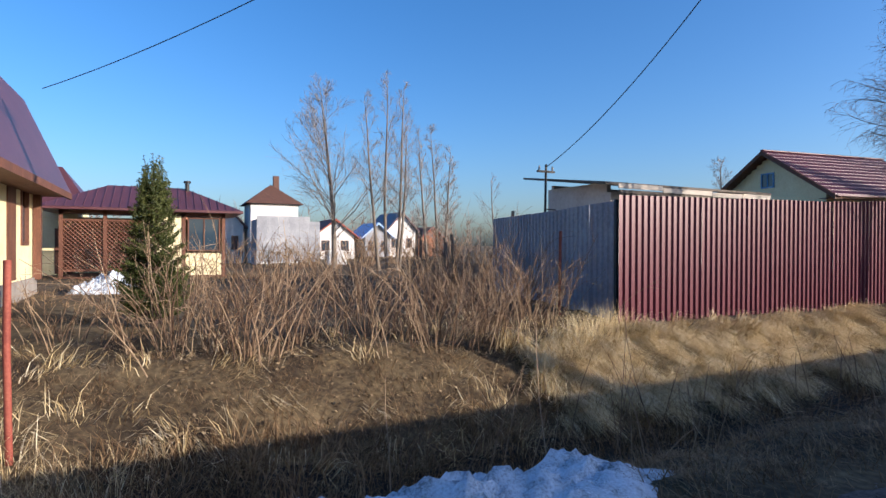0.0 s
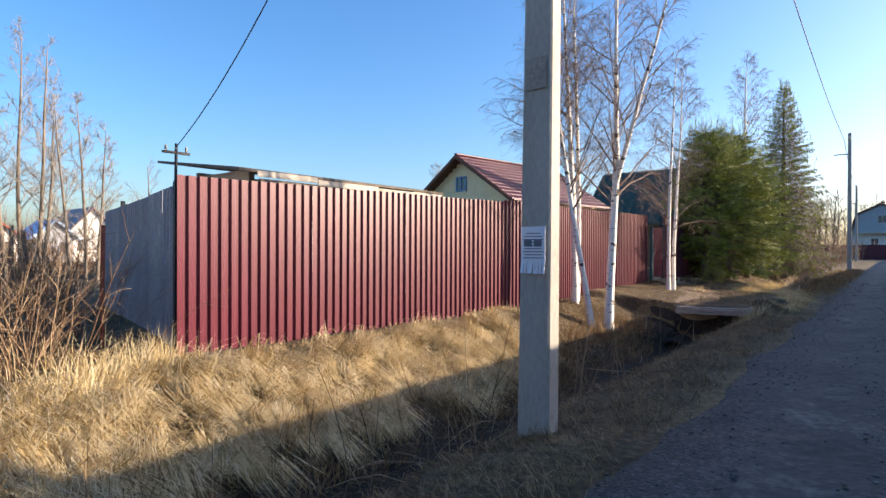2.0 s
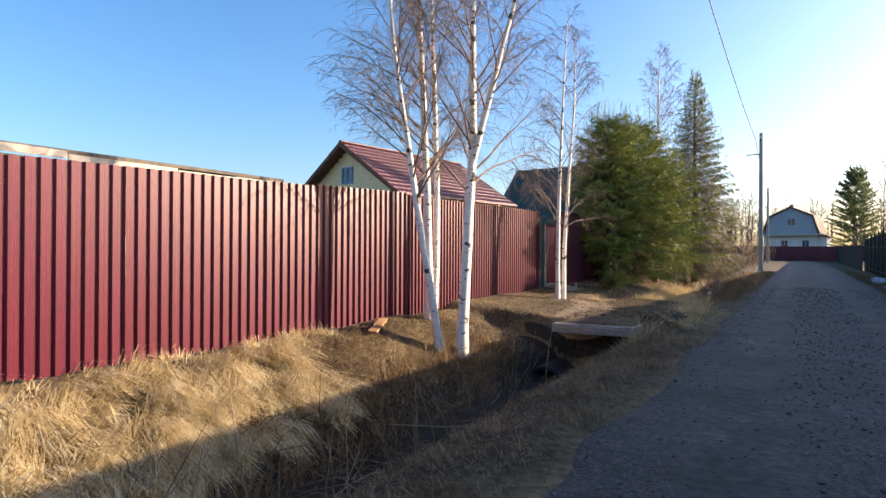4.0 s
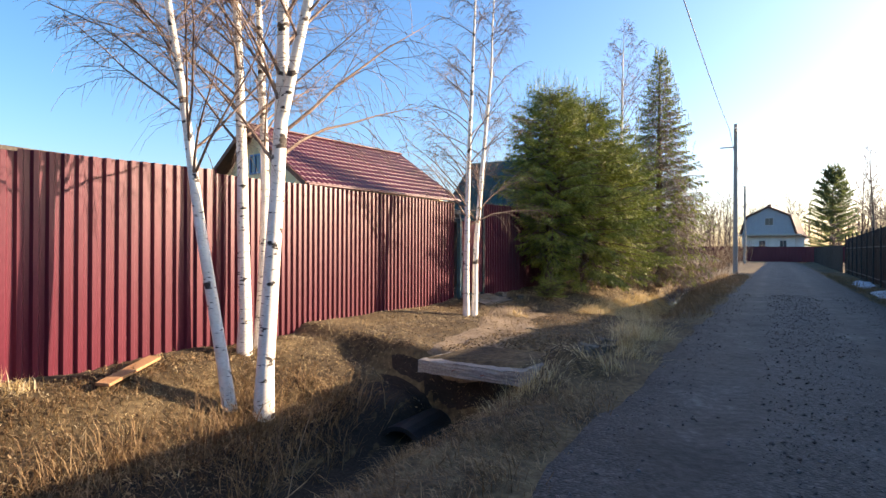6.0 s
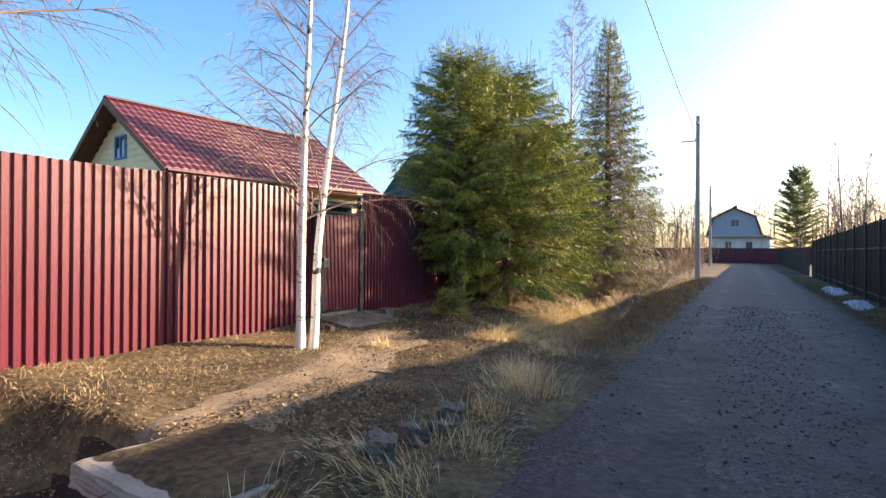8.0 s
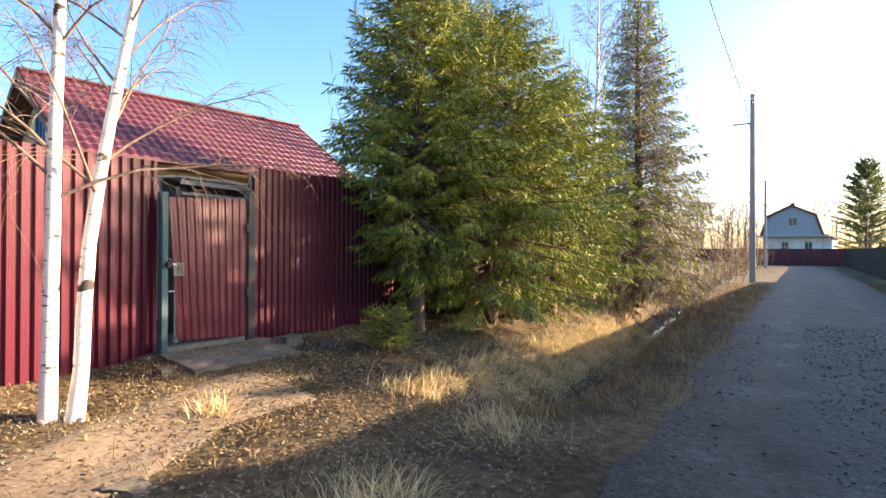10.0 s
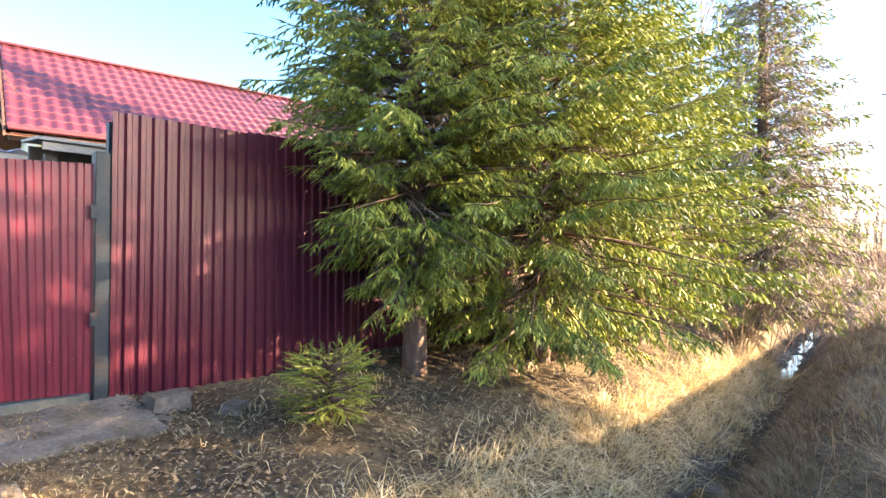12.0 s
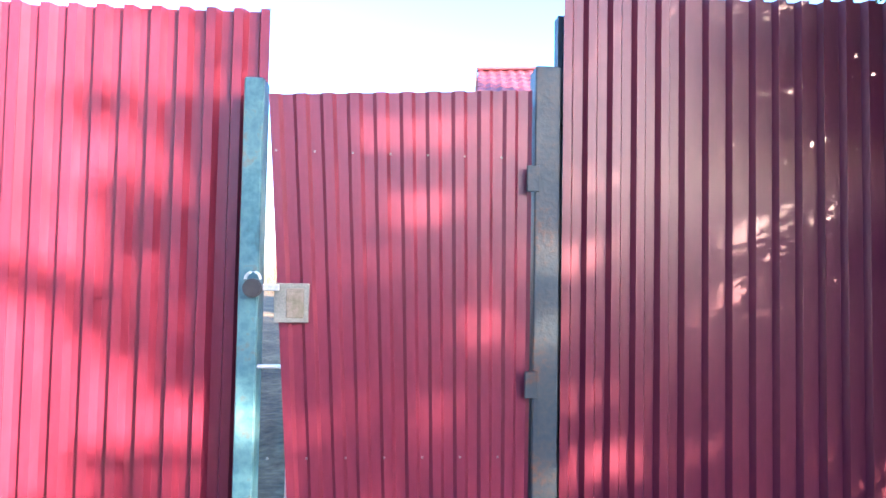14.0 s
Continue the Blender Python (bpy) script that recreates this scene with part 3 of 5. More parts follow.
def red_house():
    h = thing("house", 26.75, 17.55, 0.25, "cream sided house with a red metal tile roof", "house", rz=-8)
    L, half, top, eave = 7.4, 2.9, 6.0, 3.5
    part("gable_wall", solid([(-half, 0), (half, 0), (half, 3.9), (0, 5.75), (-half, 3.9)], 0.2, "x"), CREAM, h, "cream lap siding gable")
    for i in range(26):
        z = 0.6 + 0.2 * i
        r = min(half, half * (5.72 - z) / 1.85 - 0.04) if z > 3.8 else half
        if r > 0.12:
            part("siding_board", boxes((-0.022, -r, z, -0.003, r, z + 0.185)), CREAM, h)
    part("wall", boxes((0.2, -half, 0, L, -half + 0.2, 3.8)), CREAM, h)
    part("wall", boxes((0.2, half - 0.2, 0, L, half, 3.8)), CREAM, h)
    part("gable_wall", solid([(-half, 0), (half, 0), (half, 3.9), (0, 5.75), (-half, 3.9)], 0.2, "x"), CREAM, h).location = (L, 0, 0)
    for side in (-1, 1):
        s = tile_slope("roof_slope", 8.45, 3.7, 2.45, ROOFRED, h)
        s.location = (-0.55, 0, top)
        s.scale = (1, side, 1)
        b = part("barge_board", solid([(0, top - 0.02), (side * 3.73, eave + 0.03), (side * 3.73, eave - 0.16), (0, top - 0.22)], 0.035, "x"), BROWN, h, "dark brown barge board")
        b.location = (-0.6, 0, 0)
        part("gutter", boxes((-0.55, side * 3.75 - 0.05, eave - 0.05, 7.9, side * 3.75 + 0.05, eave + 0.03), bevel=0.02), ROOFRED, h)
    part("soffit", solid([(-3.65, eave - 0.13), (0, top - 0.16), (3.65, eave - 0.13), (3.65, eave - 0.1), (0, top - 0.13), (-3.65, eave - 0.1)], 0.55, "x"), BROWN, h).location = (-0.56, 0, 0)
    for side in (-1, 1):
        part("eave_board", boxes((-0.5, min(side * 2.92, side * 3.68), eave - 0.1, 7.85, max(side * 2.92, side * 3.68), eave - 0.075)), BROWN, h, "brown boarded eave")
    window(h, 2.5, -2.93, 2.6, 1.5, 1.3, "y", PALE)
    part("ridge_cap", boxes((-0.58, -0.1, top - 0.02, 7.92, 0.1, top + 0.05), bevel=0.02), ROOFRED, h)
    window(h, -0.03, 0.1, 4.55, 0.75, 0.75, "x", BLUEPAINT)


red_house()


def canopy():
    c = thing("canopy", 23.6, 10.6, 0, "pale blue wavy sheet canopy on wooden posts", "canopy")
    v, xs = [], np.arange(0, 2.4, 0.045)
    for x in xs:
        for k in range(2):
            v.append((x, k * 1.6, 2.86 + 0.12 * k + 0.025 * math.sin(2 * math.pi * x / 0.26)))
    v += [(a, b, z - 0.006) for a, b, z in v]
    n = len(xs)
    f = [(2 * i, 2 * i + 2, 2 * i + 3, 2 * i + 1) for i in range(n - 1)] + [(2 * n + 2 * i, 2 * n + 2 * i + 1, 2 * n + 2 * i + 3, 2 * n + 2 * i + 2) for i in range(n - 1)]
    f += [(2 * i, 2 * n + 2 * i, 2 * n + 2 * i + 2, 2 * i + 2) for i in range(n - 1)]
    raw("roof_sheet", v, f, BLUESHEET, c)
    part("beam", boxes((0, 0.05, 2.72, 2.4, 0.12, 2.82)), PALE, c)
    for x in (0.05, 2.25):
        part("post", boxes((x, 0.05, 0, x + 0.1, 0.15, 2.72)), PALE, c)


canopy()


def porch():
    """The low lean-to over the path behind the wicket."""
    p = thing("porch", 25.02, 8.6, 0, "weathered board lean-to porch behind the gate", "porch")
    part("fascia", boxes((0, -0.03, 2.6, 2.4, 0, 2.68), bevel=0.004), PALE, p, "pale weathered fascia board")
    for i, z in enumerate((2.36, 2.45)):
        part("slat", boxes((0.05, 0.02 + 0.03 * i, z, 2.35, 0.045 + 0.03 * i, z + 0.05), bevel=0.003), PALE, p)
    part("roof", solid([(-0.08, 2.69), (0.6, 2.74), (0.6, 2.77), (-0.08, 2.72)], 2.5, "x"), PALE, p, "grey boarded roof edge").location = (-0.05, 0, 0)
    for x in (0.05, 2.25):
        part("post", boxes((x, 0.1, 0, x + 0.1, 0.2, 2.58)), OLDWOOD, p)
    part("back_wall", boxes((0.0, 0.5, 0.2, 2.4, 0.56, 2.7)), OLDWOOD, p, "dark board back wall")


porch()


def green_house():
    h = thing("house", 38, 9.5, 0.2, "dark house with a tall green metal roof", "house")
    part("wall", boxes((0.5, 0.4, 0, 7.5, 6.6, 3.1)), OLDWOOD, h)
    part("roof", solid([(0, 2.9), (4, 6.6), (8, 2.9), (8, 2.75), (4, 6.4), (0, 2.75)], 7.0, "y"), GREENROOF, h)
    part("gable_wall", solid([(0.5, 2.9), (4, 6.3), (7.5, 2.9)], 0.15, "y"), OLDWOOD, h).location = (0, 0.42, 0)
    for i in range(17):
        y = 0.2 + i * 0.41
        s = part("seam", solid([(0, 2.93), (4, 6.63), (4, 6.67), (0, 2.97)], 0.03, "y"), GREENROOF, h)
        s.location = (0, y, 0)


green_house()


def shed():
    s = thing("shed", 11, 11.6, 0, "old pale shed with a flat lean-to roof and weathered fascia", "shed")
    part("wall", boxes((0.3, 0.5, 0, 6.6, 0.65, 3.05)), SHEDWALL, s)
    part("wall", boxes((0.3, 0.65, 0, 0.45, 3.4, 3.35)), SHEDWALL, s, "pale plastered end wall")
    part("wall", boxes((6.45, 0.65, 0, 6.6, 3.4, 3.35)), SHEDWALL, s)
    part("wall", boxes((0.45, 3.3, 0, 6.45, 3.42, 3.5)), SHEDWALL, s)
    part("roof", solid([(0.0, 3.2), (3.9, 3.72), (3.9, 3.78), (0.0, 3.27)], 7.1, "x"), OLDWOOD, s, "dark felt roof edge").location = (-0.35, 0, 0)
    x = 0.1
    for w, dz in ((1.7, 0.02), (2.1, -0.03), (1.4, -0.06), (1.4, -0.04)):
        part("fascia_board", boxes((x, -0.03, 3.08 + dz, x + w - 0.02, -0.003, 3.22 + dz), bevel=0.004), PALE, s, "peeling pale fascia board")
        x += w
    part("rafter", boxes((0.2, 0.01, 2.98, 6.7, 0.1, 3.07)), OLDWOOD, s)
    m = thing("antenna_mast", 10.35, 13.9, 0, "dark wire mast with crossarm and insulators", "mast")
    tubes("mast", [([(0, 0, 0), (0, 0, 2), (0.03, 0, 4.0)], [0.04, 0.04, 0.035], 8)], BLACK, m)
    part("crossarm", boxes((-0.3, -0.03, 3.75, 0.35, 0.03, 3.81)), BLACK, m)
    for x in (-0.22, 0.02, 0.27):
        tubes("insulator", [([(x, 0, 3.81), (x, 0, 3.88), (x, 0, 3.95)], [0.02, 0.035, 0.02], 8)], PALE, m)
    part("lamp_arm", boxes((0.03, -0.02, 2.6, 0.4, 0.02, 2.64)), BLACK, m)


shed()


def gambrel_house():
    """The maroon mansard house whose long side runs along y."""
    h = thing("house", -3.4, 19.2, 0, "cream house with a maroon mansard metal roof", "house")
    W, D = 6.4, 10.5
    part("plinth", boxes((-W, -D, -0.2, 0.06, 0.06, 0.55)), CONCRETE, h, "grey rendered plinth")
    part("wall", boxes((-0.15, -D, 0.55, 0, -1.6, 3.05)), CREAM, h)
    part("wall", boxes((-0.15, -0.75, 0.55, 0, 0, 3.05)), CREAM, h)
    part("wall", boxes((-0.15, -1.6, 0.55, 0, -0.75, 1.45)), CREAM, h)
    part("wall", boxes((-W, -0.15, 0.55, -0.15, 0, 3.05)), CREAM, h)
    part("wall", boxes((-W, -D, 0.55, -W + 0.15, -0.15, 3.05)), CREAM, h)
    prof = [(0.85, 2.95), (-0.3, 5.6), (-3.2, 7.2), (-6.1, 5.6), (-7.25, 2.95), (-7.1, 2.9), (-6.0, 5.45), (-3.2, 7.0), (-0.42, 5.45), (0.7, 2.9)]
    part("roof", solid(prof, D + 0.8, "y"), ROOFDARK, h, "maroon metal mansard roof").location = (0, -D - 0.4, 0)
    part("gable", solid([(-6.9, 2.95), (-5.95, 5.4), (-3.2, 6.95), (-0.45, 5.4), (0.5, 2.95)], 0.12, "y"), CREAM, h).location = (0, -0.1, 0)
    part("soffit", boxes((0.0, -D - 0.4, 2.86, 0.78, 0.4, 2.9)), BROWN, h)
    part("fascia", boxes((0.78, -D - 0.4, 2.8, 0.85, 0.4, 2.97)), BROWN, h)
    part("corner_post", boxes((0.02, -0.25, 0.5, 0.2, -0.05, 2.86)), BROWN, h, "dark veranda post")
    part("window_pane", boxes((-0.1, -1.55, 1.5, -0.06, -0.8, 2.9)), GLASS, h, "dark side window")
    part("window_frame", boxes((-0.06, -1.6, 1.45, 0.03, -1.52, 2.95), (-0.06, -0.83, 1.45, 0.03, -0.75, 2.95), (-0.06, -1.52, 1.45, 0.03, -0.83, 1.53)), BROWN, h)
    part("panel", boxes((0.005, -3.0, 0.6, 0.03, -2.2, 2.85)), BROWN, h, "brown door beside the wall")


gambrel_house()


def pavilion():
    g = thing("pavilion", -4.0, 27.2, 0, "wooden garden pavilion with lattice walls and maroon hip roof", "pavilion")
    L, D = 6.3, 4.0
    part("base", boxes((-0.1, -0.1, -0.1, L + 0.1, D, 0.12)), BROWN, g)
    bm = bmesh.new()
    e, r = 3.0, 4.15
    cs = [(-0.75, -0.6, e), (L + 0.75, -0.6, e), (L + 0.75, D + 0.6, e), (-0.75, D + 0.6, e), (1.6, D / 2, r), (L - 1.6, D / 2, r)]
    vs = [bm.verts.new(c) for c in cs] + [bm.verts.new((a, b, c - 0.1)) for a, b, c in cs[:4]]
    for f in ((0, 1, 5, 4), (1, 2, 5), (2, 3, 4, 5), (3, 0, 4), (0, 6, 7, 1), (1, 7, 8, 2), (2, 8, 9, 3), (3, 9, 6, 0), (6, 9, 8, 7)):
        bm.faces.new([vs[i] for i in f])
    part("roof", bm, ROOFDARK, g, "maroon metal hip roof")
    for i in range(24):
        x = -0.7 + i * 0.32
        k = min(1, (x + 0.75) / 2.35, (L + 0.75 - x) / 2.35)
        tubes("roof_rib", [([(x, -0.6, e + 0.01), (x, -0.6 + k * (D / 2 + 0.6), e + 0.01 + k * (r - e))], [0.025, 0.025], 5)], ROOFDARK, g)
    for x in (0, 1.55, 3.1, L - 1.75, L - 0.1):
        part("post", boxes((x, 0, 0.12, x + 0.14, 0.14, 2.92)), BROWN, g)
    part("beam", boxes((0, 0.0, 2.75, L, 0.14, 2.92)), BROWN, g)
    for x0, x1 in ((0.14, 1.55), (1.69, 3.1)):
        part("lattice_rail", boxes((x0, 0.03, 0.35, x1, 0.1, 0.43)), BROWN, g)
        part("lattice_rail", boxes((x0, 0.03, 2.45, x1, 0.1, 2.53)), BROWN, g)
        n = 12
        for i in range(-n, n):
            for d in (1, -1):
                a, w, hh = x0 + i * 0.17, x1 - x0, 2.02
                pa, pb = Vector((a if d == 1 else a + hh, 0.07 + 0.012 * d, 0.43)), Vector((a + hh if d == 1 else a, 0.07 + 0.012 * d, 2.45))
                t0, t1 = (x0 - pa.x) / (pb.x - pa.x), (x1 - pa.x) / (pb.x - pa.x)
                t0, t1 = max(0, min(t0, t1)), min(1, max(t0, t1))
                if t1 - t0 > 0.03:
                    tubes("slat", [([pa.lerp(pb, t0), pa.lerp(pb, t1)], [0.028, 0.028], 4)], BROWN, g)
    part("wall", boxes((3.24, 0.04, 0.12, L - 1.75, 0.12, 2.75)), CREAM, g, "cream panel wall")
    part("wall", boxes((L - 1.61, 0.04, 0.12, L - 0.1, 0.12, 1.1)), CREAM, g, "cream panel wall")
    part("wall", boxes((L - 0.12, 0.14, 0.12, L - 0.04, D, 2.75)), CREAM, g)
    part("wall", boxes((0.0, D - 0.1, 0.12, L - 0.12, D, 2.75)), CREAM, g)
    window(g, L - 0.85, 0.06, 1.95, 1.35, 1.5, "y", BROWN)
    tubes("chimney_pipe", [([(L - 1.5, D / 2 - 0.3, 3.6), (L - 1.5, D / 2 - 0.3, 4.35)], [0.1, 0.1], 10), ([(L - 1.5, D / 2 - 0.3, 4.38), (L - 1.5, D / 2 - 0.3, 4.48)], [0.17, 0.15], 10)], BLACK, g, "black stove pipe with cap")
    b = thing("house", -9.0, 31, 0, "cream outbuilding with a maroon hip roof behind the pavilion", "house")
    part("wall", boxes((0, 0, 0, 5.2, 4, 3.3)), CREAM, b)
    part("door", boxes((4.3, -0.05, 0.1, 5.0, -0.005, 2.2)), BROWN, b)
    bm = bmesh.new()
    vs = [bm.verts.new(c) for c in ((-0.5, -0.5, 3.3), (5.7, -0.5, 3.3), (5.7, 4.5, 3.3), (-0.5, 4.5, 3.3), (1.8, 2, 5.3), (4.3, 2, 5.3))]
    for f in ((0, 1, 5, 4), (1, 2, 5), (2, 3, 4, 5), (3, 0, 4), (3, 2, 1, 0)):
        bm.faces.new([vs[i] for i in f])
    part("roof", bm, ROOFDARK, b)


pavilion()


def far_house(x, y, w, d, wall_h, roof_h, wall_mat, roof_mat, label, rz=0.0, hip=False, chimney=False, windows=2):
    h = thing("house", x, y, 0, label, "house", rz=rz)
    part("wall", boxes((0, 0, -0.2, w, d, wall_h)), wall_mat, h)
    if hip:
        bm = bmesh.new()
        vs = [bm.verts.new(c) for c in ((-0.4, -0.4, wall_h), (w + 0.4, -0.4, wall_h), (w + 0.4, d + 0.4, wall_h), (-0.4, d + 0.4, wall_h), (w / 2, d / 2, wall_h + roof_h))]
        for f in ((0, 1, 4), (1, 2, 4), (2, 3, 4), (3, 0, 4), (3, 2, 1, 0)):
            bm.faces.new([vs[i] for i in f])
        part("roof", bm, roof_mat, h)
    else:
        part("gable", solid([(0, wall_h), (w, wall_h), (w / 2, wall_h + roof_h - 0.15)], 0.15, "y"), wall_mat, h)
        part("roof", solid([(-0.5, wall_h - 0.3), (w / 2, wall_h + roof_h), (w + 0.5, wall_h - 0.3), (w + 0.5, wall_h - 0.45), (w / 2, wall_h + roof_h - 0.2), (-0.5, wall_h - 0.45)], d + 0.8, "y"), roof_mat, h).location = (0, -0.4, 0)
    for i in range(windows):
        window(h, w * (i + 0.5) / windows, -0.02, wall_h * 0.55, min(0.9, w / 5), 1.1, "y", BROWN)
    if chimney:
        part("chimney", boxes((w * 0.55, d / 2 - 0.25, wall_h + roof_h * 0.5, w * 0.55 + 0.45, d / 2 + 0.2, wall_h + roof_h + 0.7)), ROOFBROWN, h)


far_house(5.7, 45, 3.6, 4, 4.7, 1.7, WHITE, ROOFBROWN, "white tower-like house with a brown hip roof and chimney", hip=True, chimney=True, windows=0)
far_house(13.8, 58, 4.2, 6, 2.6, 1.7, WHITE, RUST, "distant white gabled house with red trim")
far_house(22.5, 60, 3.6, 7, 3.2, 2.2, WHITE, ROOFDARK, "distant white gabled house among trees")
far_house(19.2, 58, 2.9, 5, 2.6, 1.4, GREYSHEET, BLUESHEET, "distant small house with a blue roof")
far_house(27.5, 62, 3.2, 5, 2.4, 1.4, BRICKTERRA, RUST, "distant brown cottage by bare trees")
far_house(-1.0, 48, 3.5, 5, 3.2, 2.0, BRICKTERRA, ROOFDARK, "distant brick house behind the yard")
far_house(2.8, 47, 2.6, 5, 3.0, 1.6, WHITE, ROOFDARK, "distant white cottage behind shrubs")


def tarp_store():
    s = thing("greenhouse", 5.6, 41, 0, "tall whitish sheet-clad greenhouse", "greenhouse")
    for i in range(6):
        part("panel", boxes((0.75 * i, 0, 0.25, 0.75 * i + 0.735, 0.05, 3.55 - (0.35 if i == 5 else 0))), GREYSHEET, s)
    part("side", boxes((0, 0.05, 0, 0.05, 3.0, 3.3)), GREYSHEET, s)
    for i in range(7):
        part("rail", boxes((0.75 * i - 0.02, -0.05, 0, 0.75 * i + 0.02, -0.003, 1.0)), STEEL, s)
    part("top_rail", boxes((0, -0.055, 0.95, 4.5, -0.01, 1.0)), STEEL, s)
    b = thing("water_tank", 10.6, 40.5, 0, "white square water tank on grass", "tank")
    part("body", boxes((0, 0, 0, 1.4, 1.2, 1.1), bevel=0.06), WHITE, b)


tarp_store()


def end_house():
    h = thing("house", 138, -2.4, 0, "grey gambrel house with white lower storey at lane end", "house", rz=-9)
    W = 9.2
    gable = [(0, 4.9), (1.0, 8.3), (W / 2, 10.1), (W - 1.0, 8.3), (W, 4.9)]
    part("wall", boxes((0, 0, 0, 9, W, 4.9)), WHITE, h)
    part("gable", solid(gable, 0.3, "x"), SIDING, h, "grey sided gambrel gable")
    for i in range(16):
        z = 5.05 + 0.3 * i
        r = min(W / 2 - (z + 0.3 - 4.9) / 3.4 if z < 8.0 else (10.1 - z - 0.3) * 2.0, W / 2) - 0.1
        if r > 0.2:
            part("siding_board", boxes((-0.04, W / 2 - r, z, -0.003, W / 2 + r, z + 0.27)), SIDING, h)
    outer = [(-0.5, 4.7), (0.7, 8.5), (W / 2, 10.4), (W - 0.7, 8.5), (W + 0.5, 4.7)]
    inner = [(a, z - 0.04) for a, z in gable]
    part("roof", solid(outer + inner[::-1], 9.6, "x"), ROOFBROWN, h, "brown gambrel roof").location = (-0.35, 0, 0)
    part("eave", boxes((-1.5, -1.2, 4.55, -0.06, W + 0.6, 4.85)), PALE, h, "pale porch eave")
    part("porch", boxes((0.4, -1.4, 0, 8, -0.02, 4.4)), WHITE, h, "white side porch")
    part("porch_roof", solid([(-1.8, 4.3), (0.0, 5.2), (0.0, 4.9), (-1.8, 4.1)], 8.2, "x"), ROOFBROWN, h)
    window(h, -0.06, W / 2 - 0.2, 7.3, 1.5, 1.5, "x")
    for y in (2.0, 5.6):
        window(h, -0.03, y, 3.0, 1.2, 1.3, "x")
    part("chimney", boxes((3, 4.6, 9.5, 3.6, 5.2, 10.9)), ROOFBROWN, h)


end_house()


# ---- poles and wires ----
def utility_pole(x, y, z, top, wide, deep, label, lean=(0, 0), cap=True, rz=0):
    p = thing("utility_pole", x, y, z, label, "utility pole", rz=rz)
    bm = bmesh.new()
    rings = []
    for k in range(9):
        f = k / 8
        w, d = wide * (1 - 0.34 * f) / 2, deep * (1 - 0.3 * f) / 2
        cx, cy, zz = lean[0] * f, lean[1] * f, -0.6 + (top + 0.6) * f
        c = 0.18 * w
        rings.append([bm.verts.new((cx + a, cy + b, zz)) for a, b in ((-w, -d + c), (-w + c, -d), (w - c, -d), (w, -d + c), (w, d - c), (w - c, d), (-w + c, d), (-w, d - c))])
    for a, b in zip(rings, rings[1:]):
        for i in range(8):
            bm.faces.new((a[i], a[(i + 1) % 8], b[(i + 1) % 8], b[i]))
    bm.faces.new(rings[-1])
    part("shaft", bm, POLECON, p)
    part("crossarm", boxes((lean[0] - 0.04, lean[1] - 0.55, top - 0.5, lean[0] + 0.04, lean[1] + 0.55, top - 0.43)), BLACK, p)
    for yy in (-0.45, 0.0, 0.45):
        tubes("insulator", [([(lean[0], lean[1] + yy, top - 0.43), (lean[0], lean[1] + yy, top - 0.36), (lean[0], lean[1] + yy, top - 0.28)], [0.02, 0.04, 0.02], 8)], WHITE, p)
    return p


near_pole = utility_pole(8.25, 2.87, -0.1, 9.4, 0.195, 0.31, "square tapered concrete utility pole with paper notice", lean=(0.12, -0.04), rz=0)


# ---- trees ----
def unit(v):
    return v / (np.linalg.norm(v) + 1e-9)


def limb(rng, start, way, length, segs, curl, wob):
    """A wandering path: curl is added to the heading along the way."""
    pts, p, d = [np.array(start, float)], np.array(start, float), unit(np.array(way, float))
    for _ in range(segs):
        d = unit(d + np.array(curl) / segs + rng.normal(0, wob, 3))
        p = p + d * length / segs
        pts.append(p)
    return np.array(pts)


def along(pts, f):
    k = f * (len(pts) - 1)
    i = min(int(k), len(pts) - 2)
    return pts[i] + (pts[i + 1] - pts[i]) * (k - i), unit(pts[i + 1] - pts[i])


